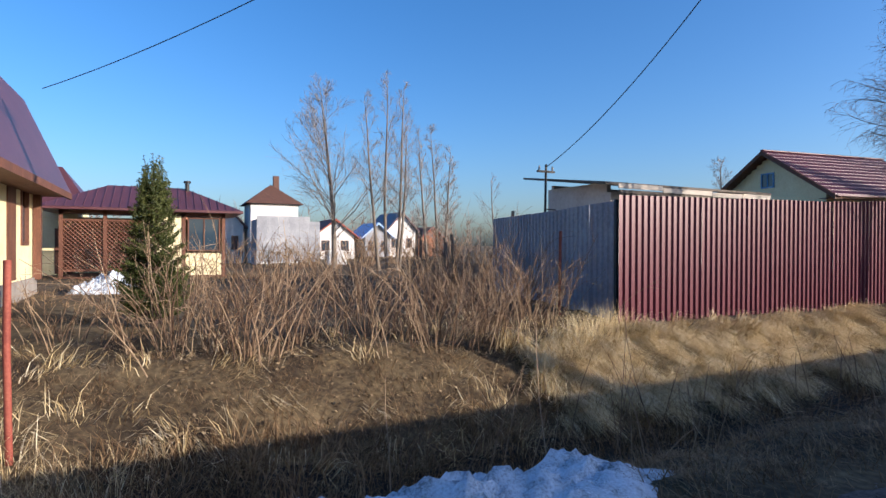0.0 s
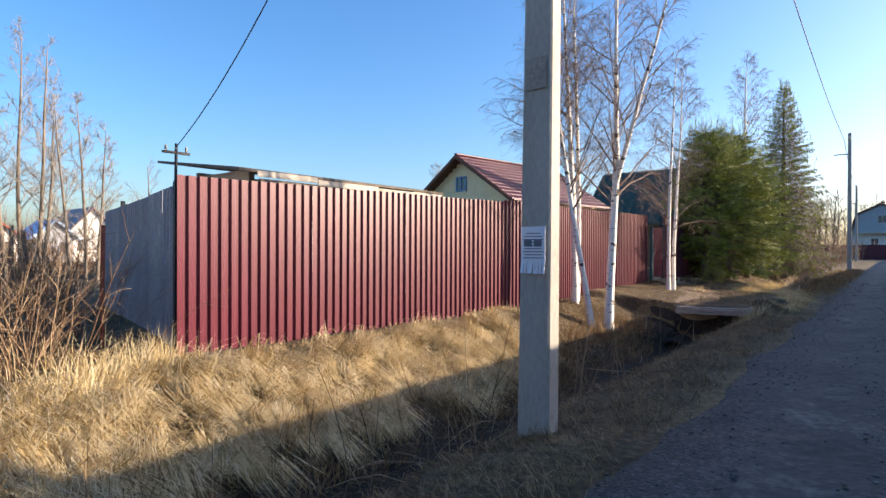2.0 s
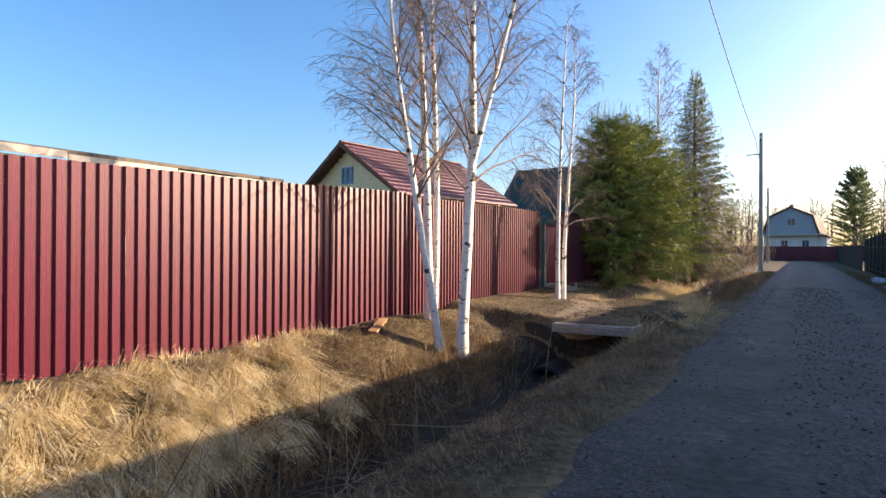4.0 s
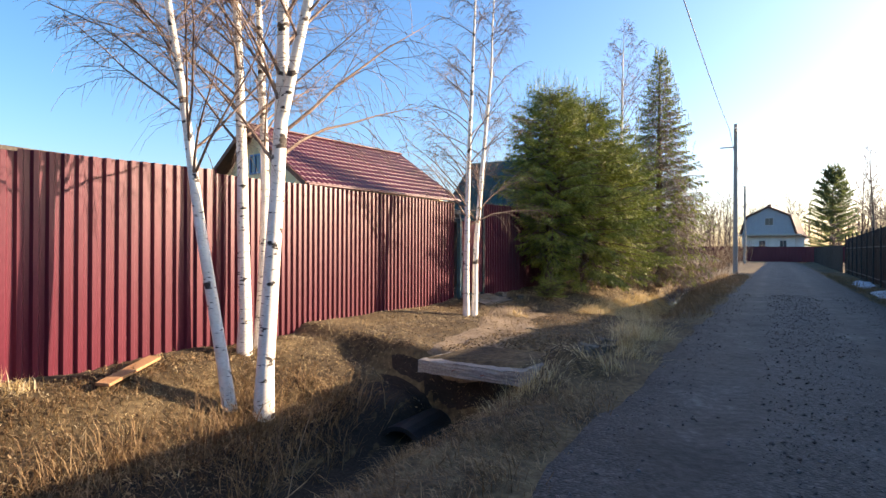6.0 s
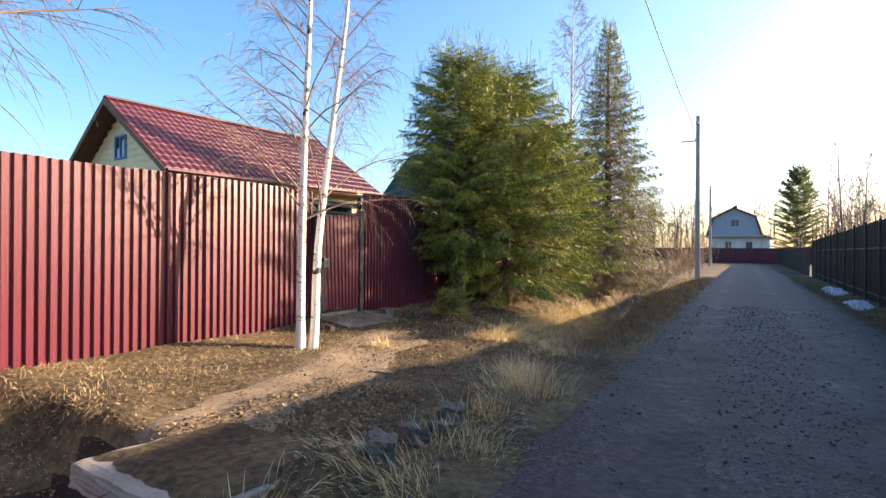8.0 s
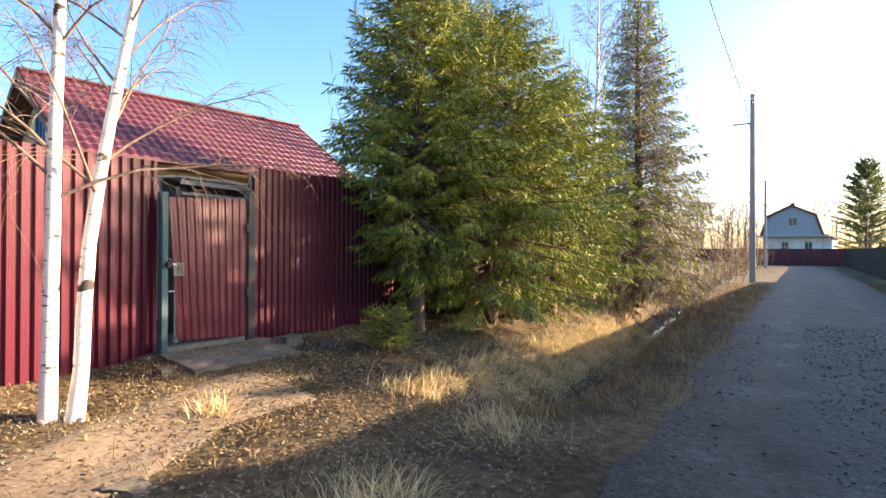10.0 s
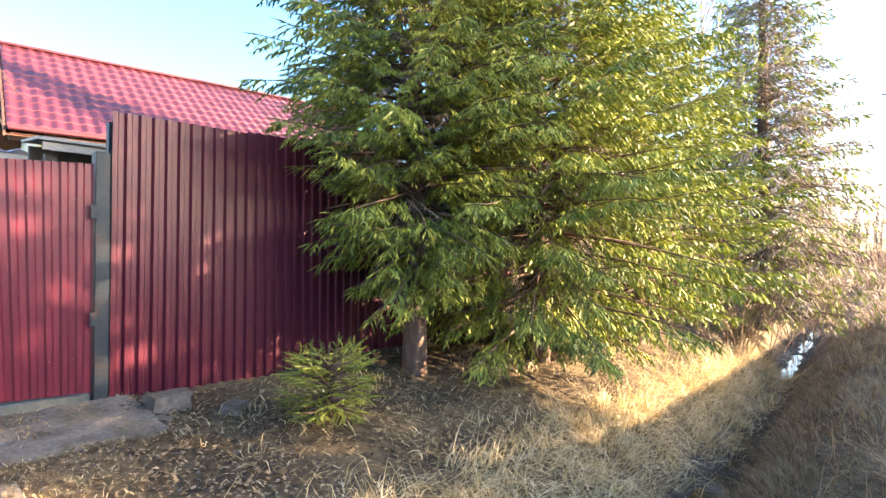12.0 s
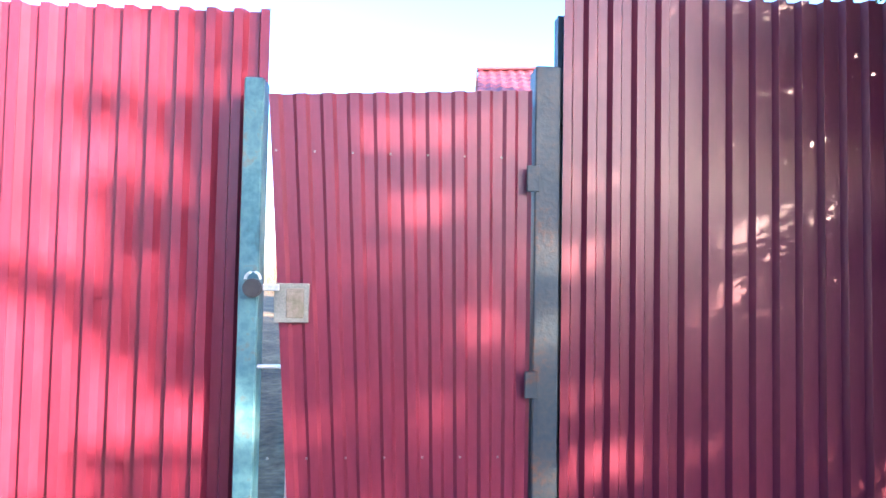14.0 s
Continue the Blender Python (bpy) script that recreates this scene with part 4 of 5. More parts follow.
def bare_tree(name, x, y, z, height, r0, label, seed, lean=(0, 0), first=0.3, count=26, reach=0.34, rise=0.9, droop=-0.9, twigs=9, bark=None, group="", fork=None, bend=0.02, fat=1.0, twig=None):
    """A leafless tree: trunk, limbs on it, twigs on those, and hanging fine twigs."""
    rng = np.random.default_rng(seed)
    t = thing(name, x, y, z, label, "tree", group)
    bark = bark or BARK
    trunk = limb(rng, (0, 0, -0.15), (lean[0], lean[1], 1), height, 14, (-lean[0] * 0.5, -lean[1] * 0.5, 0.1), bend)
    rad = [r0 * (1.25 if i == 0 else 1) * (1 - i / 14) ** 0.8 + 0.006 for i in range(15)]
    trunks = [(trunk, rad, 10)]
    if fork:
        at, way, fl = fork
        p, _ = along(trunk, at)
        f2 = limb(rng, p, way, fl, 10, (0, 0, 0.6), 0.03)
        rr = r0 * (1 - at) ** 0.8 * 0.85
        trunks.append((f2, [rr * (1 - i / 10) ** 0.8 + 0.005 for i in range(11)], 8))
    limbs, fine = [], []
    stems = [(trunk, height, first, r0, count)] + ([(trunks[1][0], fork[2], 0.15, r0 * 0.6, count // 2)] if fork else [])
    for stem, sh, fst, sr, n in stems:
        for i in range(n):
            f = fst + (0.98 - fst) * (i + rng.random()) / n
            p, d = along(stem, f)
            a = rng.random() * 2 * math.pi
            ln = sh * reach * (1.08 - f) * rng.uniform(0.6, 1.15) + 0.25
            lb = limb(rng, p, (math.cos(a), math.sin(a), rise + 0.5 * f), ln, 6, (0, 0, droop * 0.35), 0.09)
            r1 = max(0.006, sr * (1 - f) ** 0.9 * 0.3)
            limbs.append((lb, [r1 * (1 - j / 6) + 0.003 for j in range(7)], 5))
            for k in range(twigs):
                g = 0.18 + 0.8 * (k + rng.random()) / twigs
                q, dd = along(lb, g)
                w = dd + rng.normal(0, 0.55, 3)
                tl = ln * 0.42 * (1.15 - g) * rng.uniform(0.6, 1.3) + 0.18
                tw = limb(rng, q, w, tl, 4, (0, 0, droop * 0.7), 0.12)
                fine.append((tw, [0.0045 * fat, 0.004 * fat, 0.0032 * fat, 0.0026 * fat, 0.0018 * fat], 3))
                for _ in range(3):
                    q2, d2 = along(tw, rng.uniform(0.2, 0.95))
                    fine.append((limb(rng, q2, d2 + rng.normal(0, 0.6, 3), tl * rng.uniform(0.3, 0.75), 3, (0, 0, droop), 0.12), [0.003 * fat, 0.0025 * fat, 0.002 * fat, 0.0012 * fat], 3))
    tubes("trunk", trunks, bark, t)
    for lb in limbs:
        tubes("limb", [lb], twig or TWIG, t)
    tagged(tubes("crown", fine, twig or TWIG, t, "fine leafless twigs"), kind="stuff")
    return t


def needles(rng, starts, ways, lengths, per_m, size, width, core):
    """Bristly shoots: a tapered green core on each twig and forward-swept needles round it."""
    starts, ways, lengths = np.asarray(starts, float), np.asarray(ways, float), np.asarray(lengths, float)
    k = len(lengths)
    u = np.cross(ways, rng.normal(0, 1, (k, 3)))
    u /= np.linalg.norm(u, axis=1)[:, None] + 1e-9
    v = np.cross(ways, u)
    tip = starts + ways * lengths[:, None] + np.array((0, 0, -0.06)) * lengths[:, None]
    mid = starts + ways * (lengths * 0.4)[:, None]
    thick = (core * np.minimum(1, 0.14 / lengths))[:, None]
    ring = [mid + thick * (math.cos(a) * u + math.sin(a) * v) for a in (0, 2.1, 4.2)]
    cores = []
    for i in range(3):
        j = (i + 1) % 3
        cores += [np.stack((starts, ring[i], ring[j]), 1), np.stack((tip, ring[j], ring[i]), 1)]
    n = np.maximum(5, (lengths * per_m).astype(int))
    idx = np.repeat(np.arange(k), n)
    f = rng.random(len(idx)) ** 0.85
    d = ways[idx]
    p = starts[idx] + (tip - starts)[idx] * f[:, None]
    a = rng.random(len(idx)) * 2 * math.pi
    s = np.cos(a)[:, None] * u[idx] + np.sin(a)[:, None] * v[idx]
    nd = s * 0.88 + d * 0.48
    side = np.cross(nd, rng.normal(0, 1, nd.shape))
    side /= np.linalg.norm(side, axis=1)[:, None]
    ln = (size * rng.uniform(0.75, 1.2, len(idx)) * (1.0 - 0.2 * f))[:, None]
    bristles = np.stack((p - side * width * 0.5, p + side * width * 0.5, p + nd * ln), 1)
    return np.concatenate([c.reshape(-1, 3) for c in cores] + [bristles.reshape(-1, 3)])


def spruce(x, y, z, height, radius, label, seed, low=0.35, whorl=0.2, arms=7, per_m=150, size=0.034, width=0.006, fill=1.0, skirt=(0.7, 3.0), spread=None, mat=None, dry=0.0, name="spruce", droop=0.5, trunk_r=0.11, power=0.75, stalk=0.005, core=0.009, fan=0.05):
    """A spruce: trunk, whorls of drooping limbs, side twigs bristling with needles."""
    rng = np.random.default_rng(seed)
    t = thing(name, x, y, z, label, "tree")
    H = height
    tubes("trunk", [([(0, 0, -0.2), (0.02, 0.01, H * 0.3), (0, 0.03, H * 0.7), (0, 0, H)], [trunk_r * 1.3, trunk_r, trunk_r * 0.5, 0.012], 10)], SPRUCEBARK, t, "grey-brown trunk")
    limbs, st, wy, ln, dst, dwy, dln = [], [], [], [], [], [], []
    h = low
    while h < H - 0.15:
        k = (h - low) / (H - low)
        for a in range(arms):
            ang = 2 * math.pi * (a + rng.random() * 0.8) / arms + h * 2
            R = radius * (1 - k) ** power * min(1, skirt[0] + skirt[1] * k) * rng.uniform(0.62, 1.1) + 0.12
            if spread:
                R *= 1 + spread[2] * max(0, math.cos(ang - math.atan2(spread[1], spread[0]))) * (1 - k)
            up = 0.75 * k + 0.12 - 0.35 * (1 - k) * droop
            lb = limb(rng, (0, 0, h + rng.uniform(-0.06, 0.06)), (math.cos(ang), math.sin(ang), up), R, 6, (0, 0, -0.35 * droop + 0.5 * (1 - k) * 0.6), 0.05)
            lb[:, 2] = np.maximum(lb[:, 2], 0.12)
            limbs.append((lb, [0.02 * (1 - k) * (1 - j / 6) + 0.004 for j in range(7)], 4))
            count = max(4, int(R / 0.062 * fill))
            for i in range(count):
                g = 1 - 0.84 * ((i + rng.random()) / count) ** 1.25
                q, d = along(lb, min(g, 0.999))
                bare = g < 0.2 + 0.1 * rng.random() and k < 0.8
                side = unit(np.cross(d, (0, 0, 1))) * (1 if i % 2 else -1)
                w = unit(side * rng.uniform(0.45, 0.9) + d * rng.uniform(0.6, 1.0) + np.array((0, 0, rng.uniform(-1.15, -0.25) * max(0.0, droop) * (1 - 0.75 * k))))
                l = min(R, 1.8) * 0.3 * (1.2 - g) * rng.uniform(0.6, 1.2) + 0.12
                target = (dst, dwy, dln) if (bare or rng.random() < dry) else (st, wy, ln)
                target[0].append(q), target[1].append(w), target[2].append(l)
                if l > 0.22:
                    flat = unit(np.cross(w, (0, 0, 1)))
                    for m in range(int(l / fan)):
                        e = 0.15 + 0.8 * (m + rng.random() * 0.5) / (l / fan)
                        w2 = unit(w * 0.8 + flat * (0.6 if m % 2 else -0.6) * rng.uniform(0.7, 1.2) + rng.normal(0, 0.1, 3) + np.array((0, 0, -0.5 * max(0.0, droop))))
                        target[0].append(q + w * l * e), target[1].append(w2), target[2].append((1.1 * fan + min(l, 0.45) * 0.22 * (1.1 - e)) * rng.uniform(0.75, 1.15))
            p, d = along(lb, 0.98)
            st.append(p), wy.append(d), ln.append(0.18)
            if k > 0.45 and rng.random() < 0.7:
                for b in range(3):
                    st.append(p + np.array((0, 0, 0.16 * b * min(1, H / 3)))), wy.append(unit(np.array((rng.normal(0, 0.15), rng.normal(0, 0.15), 1.0)))), ln.append(rng.uniform(0.2, 0.42) * min(1, H / 3))
        h += whorl * rng.uniform(0.8, 1.2) * (1 - 0.35 * k)
    for i in range(4):
        st.append((0, 0, H - (0.35 - 0.12 * i) * min(1, H / 3))), wy.append(np.array((0.05 * i, 0, 1.0))), ln.append(0.25 * min(1, H / 3))
    tagged(tubes("limb", limbs, SPRUCEBARK, t, "drooping brown limbs"), kind="stuff")
    twigs = tubes("twig", [(np.array([s, np.asarray(s) + np.asarray(w) * l]), [stalk, stalk * 0.5], 3) for s, w, l in zip(dst, dwy, dln)], DRYNEEDLE, t, "dry brown inner twigs")
    tagged(twigs, kind="stuff")
    crown = tris("crown", needles(rng, st, wy, ln, per_m, size, width, core), mat or NEEDLE, t, "dense green needles")
    tagged(crown, kind="stuff")
    return t


spruce(27.95, 6.33, 0.3, 6.0, 1.95, "young dark green spruce beside the shaded fence", 11, low=1.05, skirt=(0.36, 1.7), droop=1.05, power=0.46, per_m=54, size=0.019, width=0.0075, whorl=0.155, arms=11, spread=(-0.5, -0.9, 0.2), fill=0.95, core=0.0125, fan=0.046)
spruce(29.75, 5.85, 0.3, 6.0, 2.45, "bushy green spruce with drooping low branches", 12, low=0.7, skirt=(0.65, 1.5), power=0.46, droop=1.0, per_m=44, size=0.0215, width=0.0085, whorl=0.165, arms=10, spread=(-0.8, -1, 0.25), fill=0.83, core=0.0135, fan=0.055)
spruce(32.2, 5.6, 0.3, 5.0, 2.5, "bushy sunlit spruce above the ditch", 13, low=0.8, per_m=26, size=0.036, width=0.014, whorl=0.2, arms=9, power=0.55, core=0.018, fill=0.75, fan=0.08, droop=0.8)
spruce(37.0, 4.8, 0.2, 9.6, 2.6, "tall half-bare spruce with grey dry branches", 14, low=0.4, whorl=0.22, arms=9, per_m=16, size=0.05, width=0.022, dry=0.68, trunk_r=0.14, power=0.95, stalk=0.01, core=0.022, fill=0.8, fan=0.11, droop=1.0)
# Unseen tree, added to throw shade on the gate and the fence beside it.
spruce(37.85, -6.8, 0.0, 9.0, 2.3, "unseen spruce behind the dark lane fence, added for its shade", 15, low=1.0, whorl=0.34, arms=8, per_m=10, size=0.08, width=0.04, fill=0.85, power=0.5, core=0.04, fan=0.12, droop=0.8)
spruce(108, -6.2, 0.0, 13.2, 3.9, "grey-green pine beyond the lane end, needles paled for haze", 16, low=1.6, whorl=0.6, arms=7, per_m=9, size=0.2, width=0.09, mat=NEEDLEHAZE, name="pine", fill=0.6, power=0.4, droop=0.3, core=0.08, fan=0.2)
spruce(26.3, 5.66, 0.24, 0.6, 0.26, "small bright green spruce seedling near the gate", 17, low=0.06, whorl=0.05, arms=9, per_m=130, size=0.022, width=0.005, trunk_r=0.012, power=0.6, core=0.007, fill=1.4, fan=0.04, droop=0.4)

WB = "white-barked birch with black marks, leafless"
ditch_birch = dict(bark=BIRCH, group="birches at the ditch", fat=1.0)
bare_tree("birch", 16.72, 5.72, -0.42, 10.0, 0.105, WB + ", forked high up", 21, lean=(0.02, -0.05), first=0.3, count=36, reach=0.32, twigs=18, fork=(0.36, (0.05, -0.3, 1), 5.5), **ditch_birch)
bare_tree("birch", 16.53, 6.04, -0.36, 8.2, 0.075, "slender leaning white birch with black marks", 22, lean=(-0.06, 0.13), first=0.34, count=32, reach=0.44, twigs=18, **ditch_birch)
bare_tree("birch", 17.43, 6.92, 0.1, 9.6, 0.09, WB + ", beside the fence", 23, lean=(0.01, 0.0), first=0.3, count=34, reach=0.36, twigs=18, **ditch_birch)
bare_tree("birch", 17.77, 7.05, 0.1, 9.0, 0.075, WB + ", leaning from the fence", 27, lean=(0.05, -0.05), first=0.32, count=30, reach=0.34, twigs=16, **ditch_birch)
bare_tree("birch", 22.26, 6.02, 0.19, 7.8, 0.062, WB + ", slim", 24, lean=(0.0, 0.01), first=0.25, count=30, reach=0.27, twigs=14, fat=0.9, bark=BIRCH, group="birches by the gate", bend=0.012)
bare_tree("birch", 22.4, 5.92, 0.19, 7.6, 0.06, WB + ", slim and bent", 25, lean=(0.12, 0.02), first=0.25, count=30, reach=0.27, twigs=14, fat=0.9, bark=BIRCH, group="birches by the gate", bend=0.035)
bare_tree("birch", 41.5, 7.75, 0.2, 13.0, 0.13, "tall leafless birch behind the spruces", 26, first=0.22, count=44, reach=0.42, rise=0.8, twigs=16, bark=BIRCH, fat=1.8)

BT = "bare young tree standing in rough ground"
bare_tree("tree", 9.0, 33, 0, 11.4, 0.16, BT, 31, first=0.16, count=44, reach=0.55, droop=0.1, rise=0.85, twigs=16, fat=2.0, twig=GREYTWIG)
for i, (dx, dy, h) in enumerate(((-0.5, 0, 10.2), (0.1, 0.3, 11.6), (0.5, -0.2, 11.0), (0.9, 0.4, 8.5))):
    bare_tree("tree", 11.4 + dx, 30.4 + dy, 0, h, 0.1, BT, 40 + i, lean=(0.06 * (i - 1.5), 0), first=0.25, count=20, reach=0.27, droop=0.3, rise=1.2, twigs=12, fat=2.0, twig=GREYTWIG, group="clump of thin trees")
for i, (dx, h) in enumerate(((-0.3, 7.2), (0.2, 7.8), (0.6, 6.5))):
    bare_tree("tree", 12.2 + dx, 25.8, 0, h, 0.07, BT, 50 + i, lean=(0.07 * (i - 1), 0), first=0.15, count=18, reach=0.24, droop=0.3, rise=1.2, twigs=12, fat=2.0, twig=GREYTWIG, group="clump of thin trees")
bare_tree("tree", 13.2, 21.0, 0, 4.6, 0.05, "small bare tree behind the shrubs", 57, lean=(-0.2, 0), first=0.2, count=12, reach=0.4, droop=0.3, twigs=5)
bare_tree("tree", 45, 34, 0, 9.5, 0.16, "round bare tree far behind the shed", 58, first=0.35, count=30, reach=0.4, droop=0.1, twigs=8, fat=3.0, twig=GREYTWIG)
bare_tree("tree", 58, -5.2, 0, 8.5, 0.08, "thin bare tree behind the lane fence", 59, lean=(0, 0.1), first=0.35, count=22, reach=0.26, droop=0.3, twigs=8, rise=1.5, fat=2.2)
bare_tree("tree", 61, -6.2, 0, 8.2, 0.08, "thin bare tree behind the lane fence", 60, lean=(0, -0.08), first=0.35, count=22, reach=0.26, droop=0.3, twigs=8, rise=1.5, fat=2.2)


# ---- ditch crossing, stones, snow ----
def lump(name, seed, size, mat, rough=0.25, cuts=2, parent=None, flat=1.0):
    """A broken uneven block."""
    rng = np.random.default_rng(seed)
    bm = bmesh.new()
    bmesh.ops.create_cube(bm, size=1)
    bmesh.ops.subdivide_edges(bm, edges=bm.edges[:], cuts=cuts, use_grid_fill=True)
    for v in bm.verts:
        o = noise.noise(v.co * 2.1 + Vector((seed, 0, 0))) * rough + rng.normal(0, rough * 0.12)
        v.co *= 1 + o
        v.co = Vector((v.co.x * size[0], v.co.y * size[1], v.co.z * size[2]))
    return part(name, bm, mat, parent)


def gz(x, y):
    return float(ground_z(x, y))


def slab_edge():
    s = thing("concrete_slab", 18.2, 3.1, 0.04, "broken-edged concrete slab bridging the ditch", "slab", rz=-9)
    rng = np.random.default_rng(3)
    bm = bmesh.new()
    bmesh.ops.create_cube(bm, size=1, matrix=Matrix.Translation((0.55, 0.8, 0.0)) @ Matrix.Diagonal((1.1, 1.6, 0.17, 1)))
    bmesh.ops.subdivide_edges(bm, edges=bm.edges[:], cuts=11, use_grid_fill=True)
    for v in bm.verts:
        edge = v.co.x < 0.02
        chip = max(0.0, noise.noise(Vector((v.co.y * 4, v.co.z * 6, 2.0)))) * 0.06
        v.co += Vector((rng.normal(0, 0.006) * edge + chip * edge * (v.co.z > 0.05), rng.normal(0, 0.004), rng.normal(0, 0.003) - 0.4 * chip * edge))
        v.co.z -= 0.035 * v.co.y
    part("slab", bm, CONCRETE, s, "pale worn concrete slab")
    rods = [([(0.02, y, -0.02), (-0.06, y + 0.02, -0.03)], [0.006, 0.005], 5) for y in (0.5, 0.95)]
    for r in rods:
        tubes("rebar", [r], RUST, s)
    p = thing("culvert_pipe", 17.9, 4.6, -1.06, "black plastic culvert pipe in the ditch", "pipe", rz=4)
    bm = bmesh.new()
    for r, flip in ((0.38, False), (0.32, True)):
        ring = [[bm.verts.new((x, r * math.cos(a), r * math.sin(a))) for a in np.linspace(0, 2 * math.pi, 25)[:-1]] for x in (0.0, 1.6)]
        for i in range(24):
            q = (ring[0][i], ring[1][i], ring[1][(i + 1) % 24], ring[0][(i + 1) % 24])
            bm.faces.new(q[::-1] if flip else q)
    bm.verts.ensure_lookup_table()
    for i in range(24):
        j = (i + 1) % 24
        bm.faces.new((bm.verts[i], bm.verts[j], bm.verts[48 + j], bm.verts[48 + i]))
    part("pipe_wall", bm, BLACK, p)


slab_edge()
dirt = []
lay = pose(18.2, 3.1, 0.04, 0, 0, -9)
for i in range(15):
    for j in range(15):
        u, w = i / 14, j / 14
        x, y = 0.1 + 0.14 * abs(float(wave_noise(w * 9, 0.3))) + u * 1.05, 0.06 + w * 1.5
        rim = min(1, u * 7, w * 9 + 0.3, (1 - w) * 9 + 0.3)
        dirt.append(lay @ Vector((x, y, 0.083 - 0.035 * y + 0.035 * rim + 0.012 * float(wave_noise(x, y, 7)))))
tagged(raw("dirt_patch", dirt, [(15 * i + j, 15 * i + 15 + j, 15 * i + 16 + j, 15 * i + j + 1) for i in range(14) for j in range(14)], SOIL, smooth=True), "dark soil and litter spread over the slab", "dirt", kind="structure")
for i, (x, y, dz, sx, sy, sz, rz) in enumerate(((20.7, 2.75, 0.05, 0.42, 0.3, 0.26, 20), (19.95, 2.72, 0.04, 0.4, 0.2, 0.3, 60), (19.45, 2.66, 0.02, 0.42, 0.26, 0.34, 35), (20.3, 2.62, 0.02, 0.3, 0.2, 0.2, 70), (22.2, 4.5, -0.02, 0.5, 0.35, 0.1, 15), (21.1, 4.05, -0.03, 0.45, 0.3, 0.08, 50), (18.2, 3.9, -0.25, 0.22, 0.2, 0.25, 30))):
    ob = tagged(lump("concrete_block", 60 + i, (sx * 0.7, sy * 0.75, sz * 0.6), MOSSY, 0.4, 4), "broken lump of grey concrete at the ditch crossing", "rubble", "broken concrete by the slab")
    ob.matrix_world = pose(x, y, gz(x, y) + dz, 6, 4, rz)
for i, (x, y, s) in enumerate(((25.5, 6.75, 0.3), (25.9, 6.4, 0.2), (23.6, 6.6, 0.16), (25.35, 6.5, 0.14), (24.6, 5.5, 0.12))):
    ob = tagged(lump("stone", 80 + i, (s, s * 0.7, s * 0.5), MOSSY, 0.3), "grey rough stone lying near the gate", "stone", "stones near the gate")
    ob.matrix_world = pose(x, y, gz(x, y) + s * 0.12, 0, 0, 40 * i)
part("plank", boxes((-0.5, -0.08, 0, 0.5, 0.08, 0.035), bevel=0.004), WOOD, None)
tagged(bpy.data.objects["plank"], "orange-brown board lying at the fence foot", "plank").matrix_world = pose(15.85, 6.95, gz(15.85, 6.95) + 0.03, 4, -6, 28)


def snow_patch(x, y, sx, sy, h, seed, label):
    n = 60
    v, f = [], []
    for i in range(n):
        for j in range(n):
            u, w = i / (n - 1) * 2 - 1, j / (n - 1) * 2 - 1
            px, py = x + u * sx, y + w * sy
            r = math.hypot(u, w) + 0.28 * noise.noise(Vector((px * 1.5, py * 1.5, seed)))
            lift = h * max(-0.25, 1 - r * r) * (0.8 + 0.55 * noise.noise(Vector((px * 2.6, py * 2.6, seed + 3))) + 0.5 * noise.noise(Vector((px * 6, py * 6, seed))) + 0.34 * noise.noise(Vector((px * 17, py * 17, seed))))
            v.append((px, py, gz(px, py) - 0.02 + lift if r < 1.05 else gz(px, py) - 0.08))
    for i in range(n - 1):
        for j in range(n - 1):
            a = i * n + j
            f.append((a, a + n, a + n + 1, a + 1))
    tagged(raw("snow_patch", v, f, SNOW, smooth=True), label, "snow")


snow_patch(1.5, 2.95, 1.75, 0.75, 0.24, 4, "dirty bluish heap of old snow on the verge")
snow_patch(0.45, 3.25, 0.8, 0.5, 0.2, 6, "dirty bluish heap of old snow on the verge")
snow_patch(-1.6, 19.0, 1.0, 0.9, 0.5, 8, "heap of melting snow in the yard")
snow_patch(38.0, -2.75, 2.2, 0.3, 0.1, 9, "thin strip of old snow at the fence foot")
snow_patch(44.5, -2.9, 3.0, 0.35, 0.1, 10, "thin strip of old snow at the fence foot")
water = raw("ditch_water", [(29.0, 3.5, -0.7), (44, 4.7, -0.7), (44, 5.02, -0.7), (29.0, 3.8, -0.7)], [(0, 1, 2, 3)], WATER)
tagged(water, "thin dark water in the ditch bottom", "water", kind="structure")

# ---- notice on the near pole ----


def path_z(x, y):
    c = 4.35 + 0.24 * (x - 19) + 0.12 * wave_noise(x, 0 * x, 1.3)
    d = np.abs(y - c) / (0.62 + 0.15 * wave_noise(x, y, 1.9))
    return ground_z(x, y) + 0.012 - 0.06 * step(0.75, 1.15, d) - 0.06 * step(19.0, 18.7, x) - 0.06 * step(24.2, 24.8, x)


tagged(sheet("footpath", np.arange(18.7, 24.9, 0.1), np.arange(3.3, 6.7, 0.1), path_z, SAND), "trodden sandy path from the crossing to the gate", "path", kind="structure")


def ditch_z(x, y):
    c = np.where(x < 19, 4.45, 3.4 + 0.08 * (x - 26))
    w = np.where(x < 19, 1.15, 0.34) * (1 + 0.16 * wave_noise(x, 0 * x + 2, 1.4))
    return ground_z(x, y) + 0.014 - 0.06 * step(0.8, 1.15, np.abs(y - c) / w) - 0.08 * step(-4.0, -6.0, x) - 0.08 * step(26.8, 26.2, x) * (x > 22)


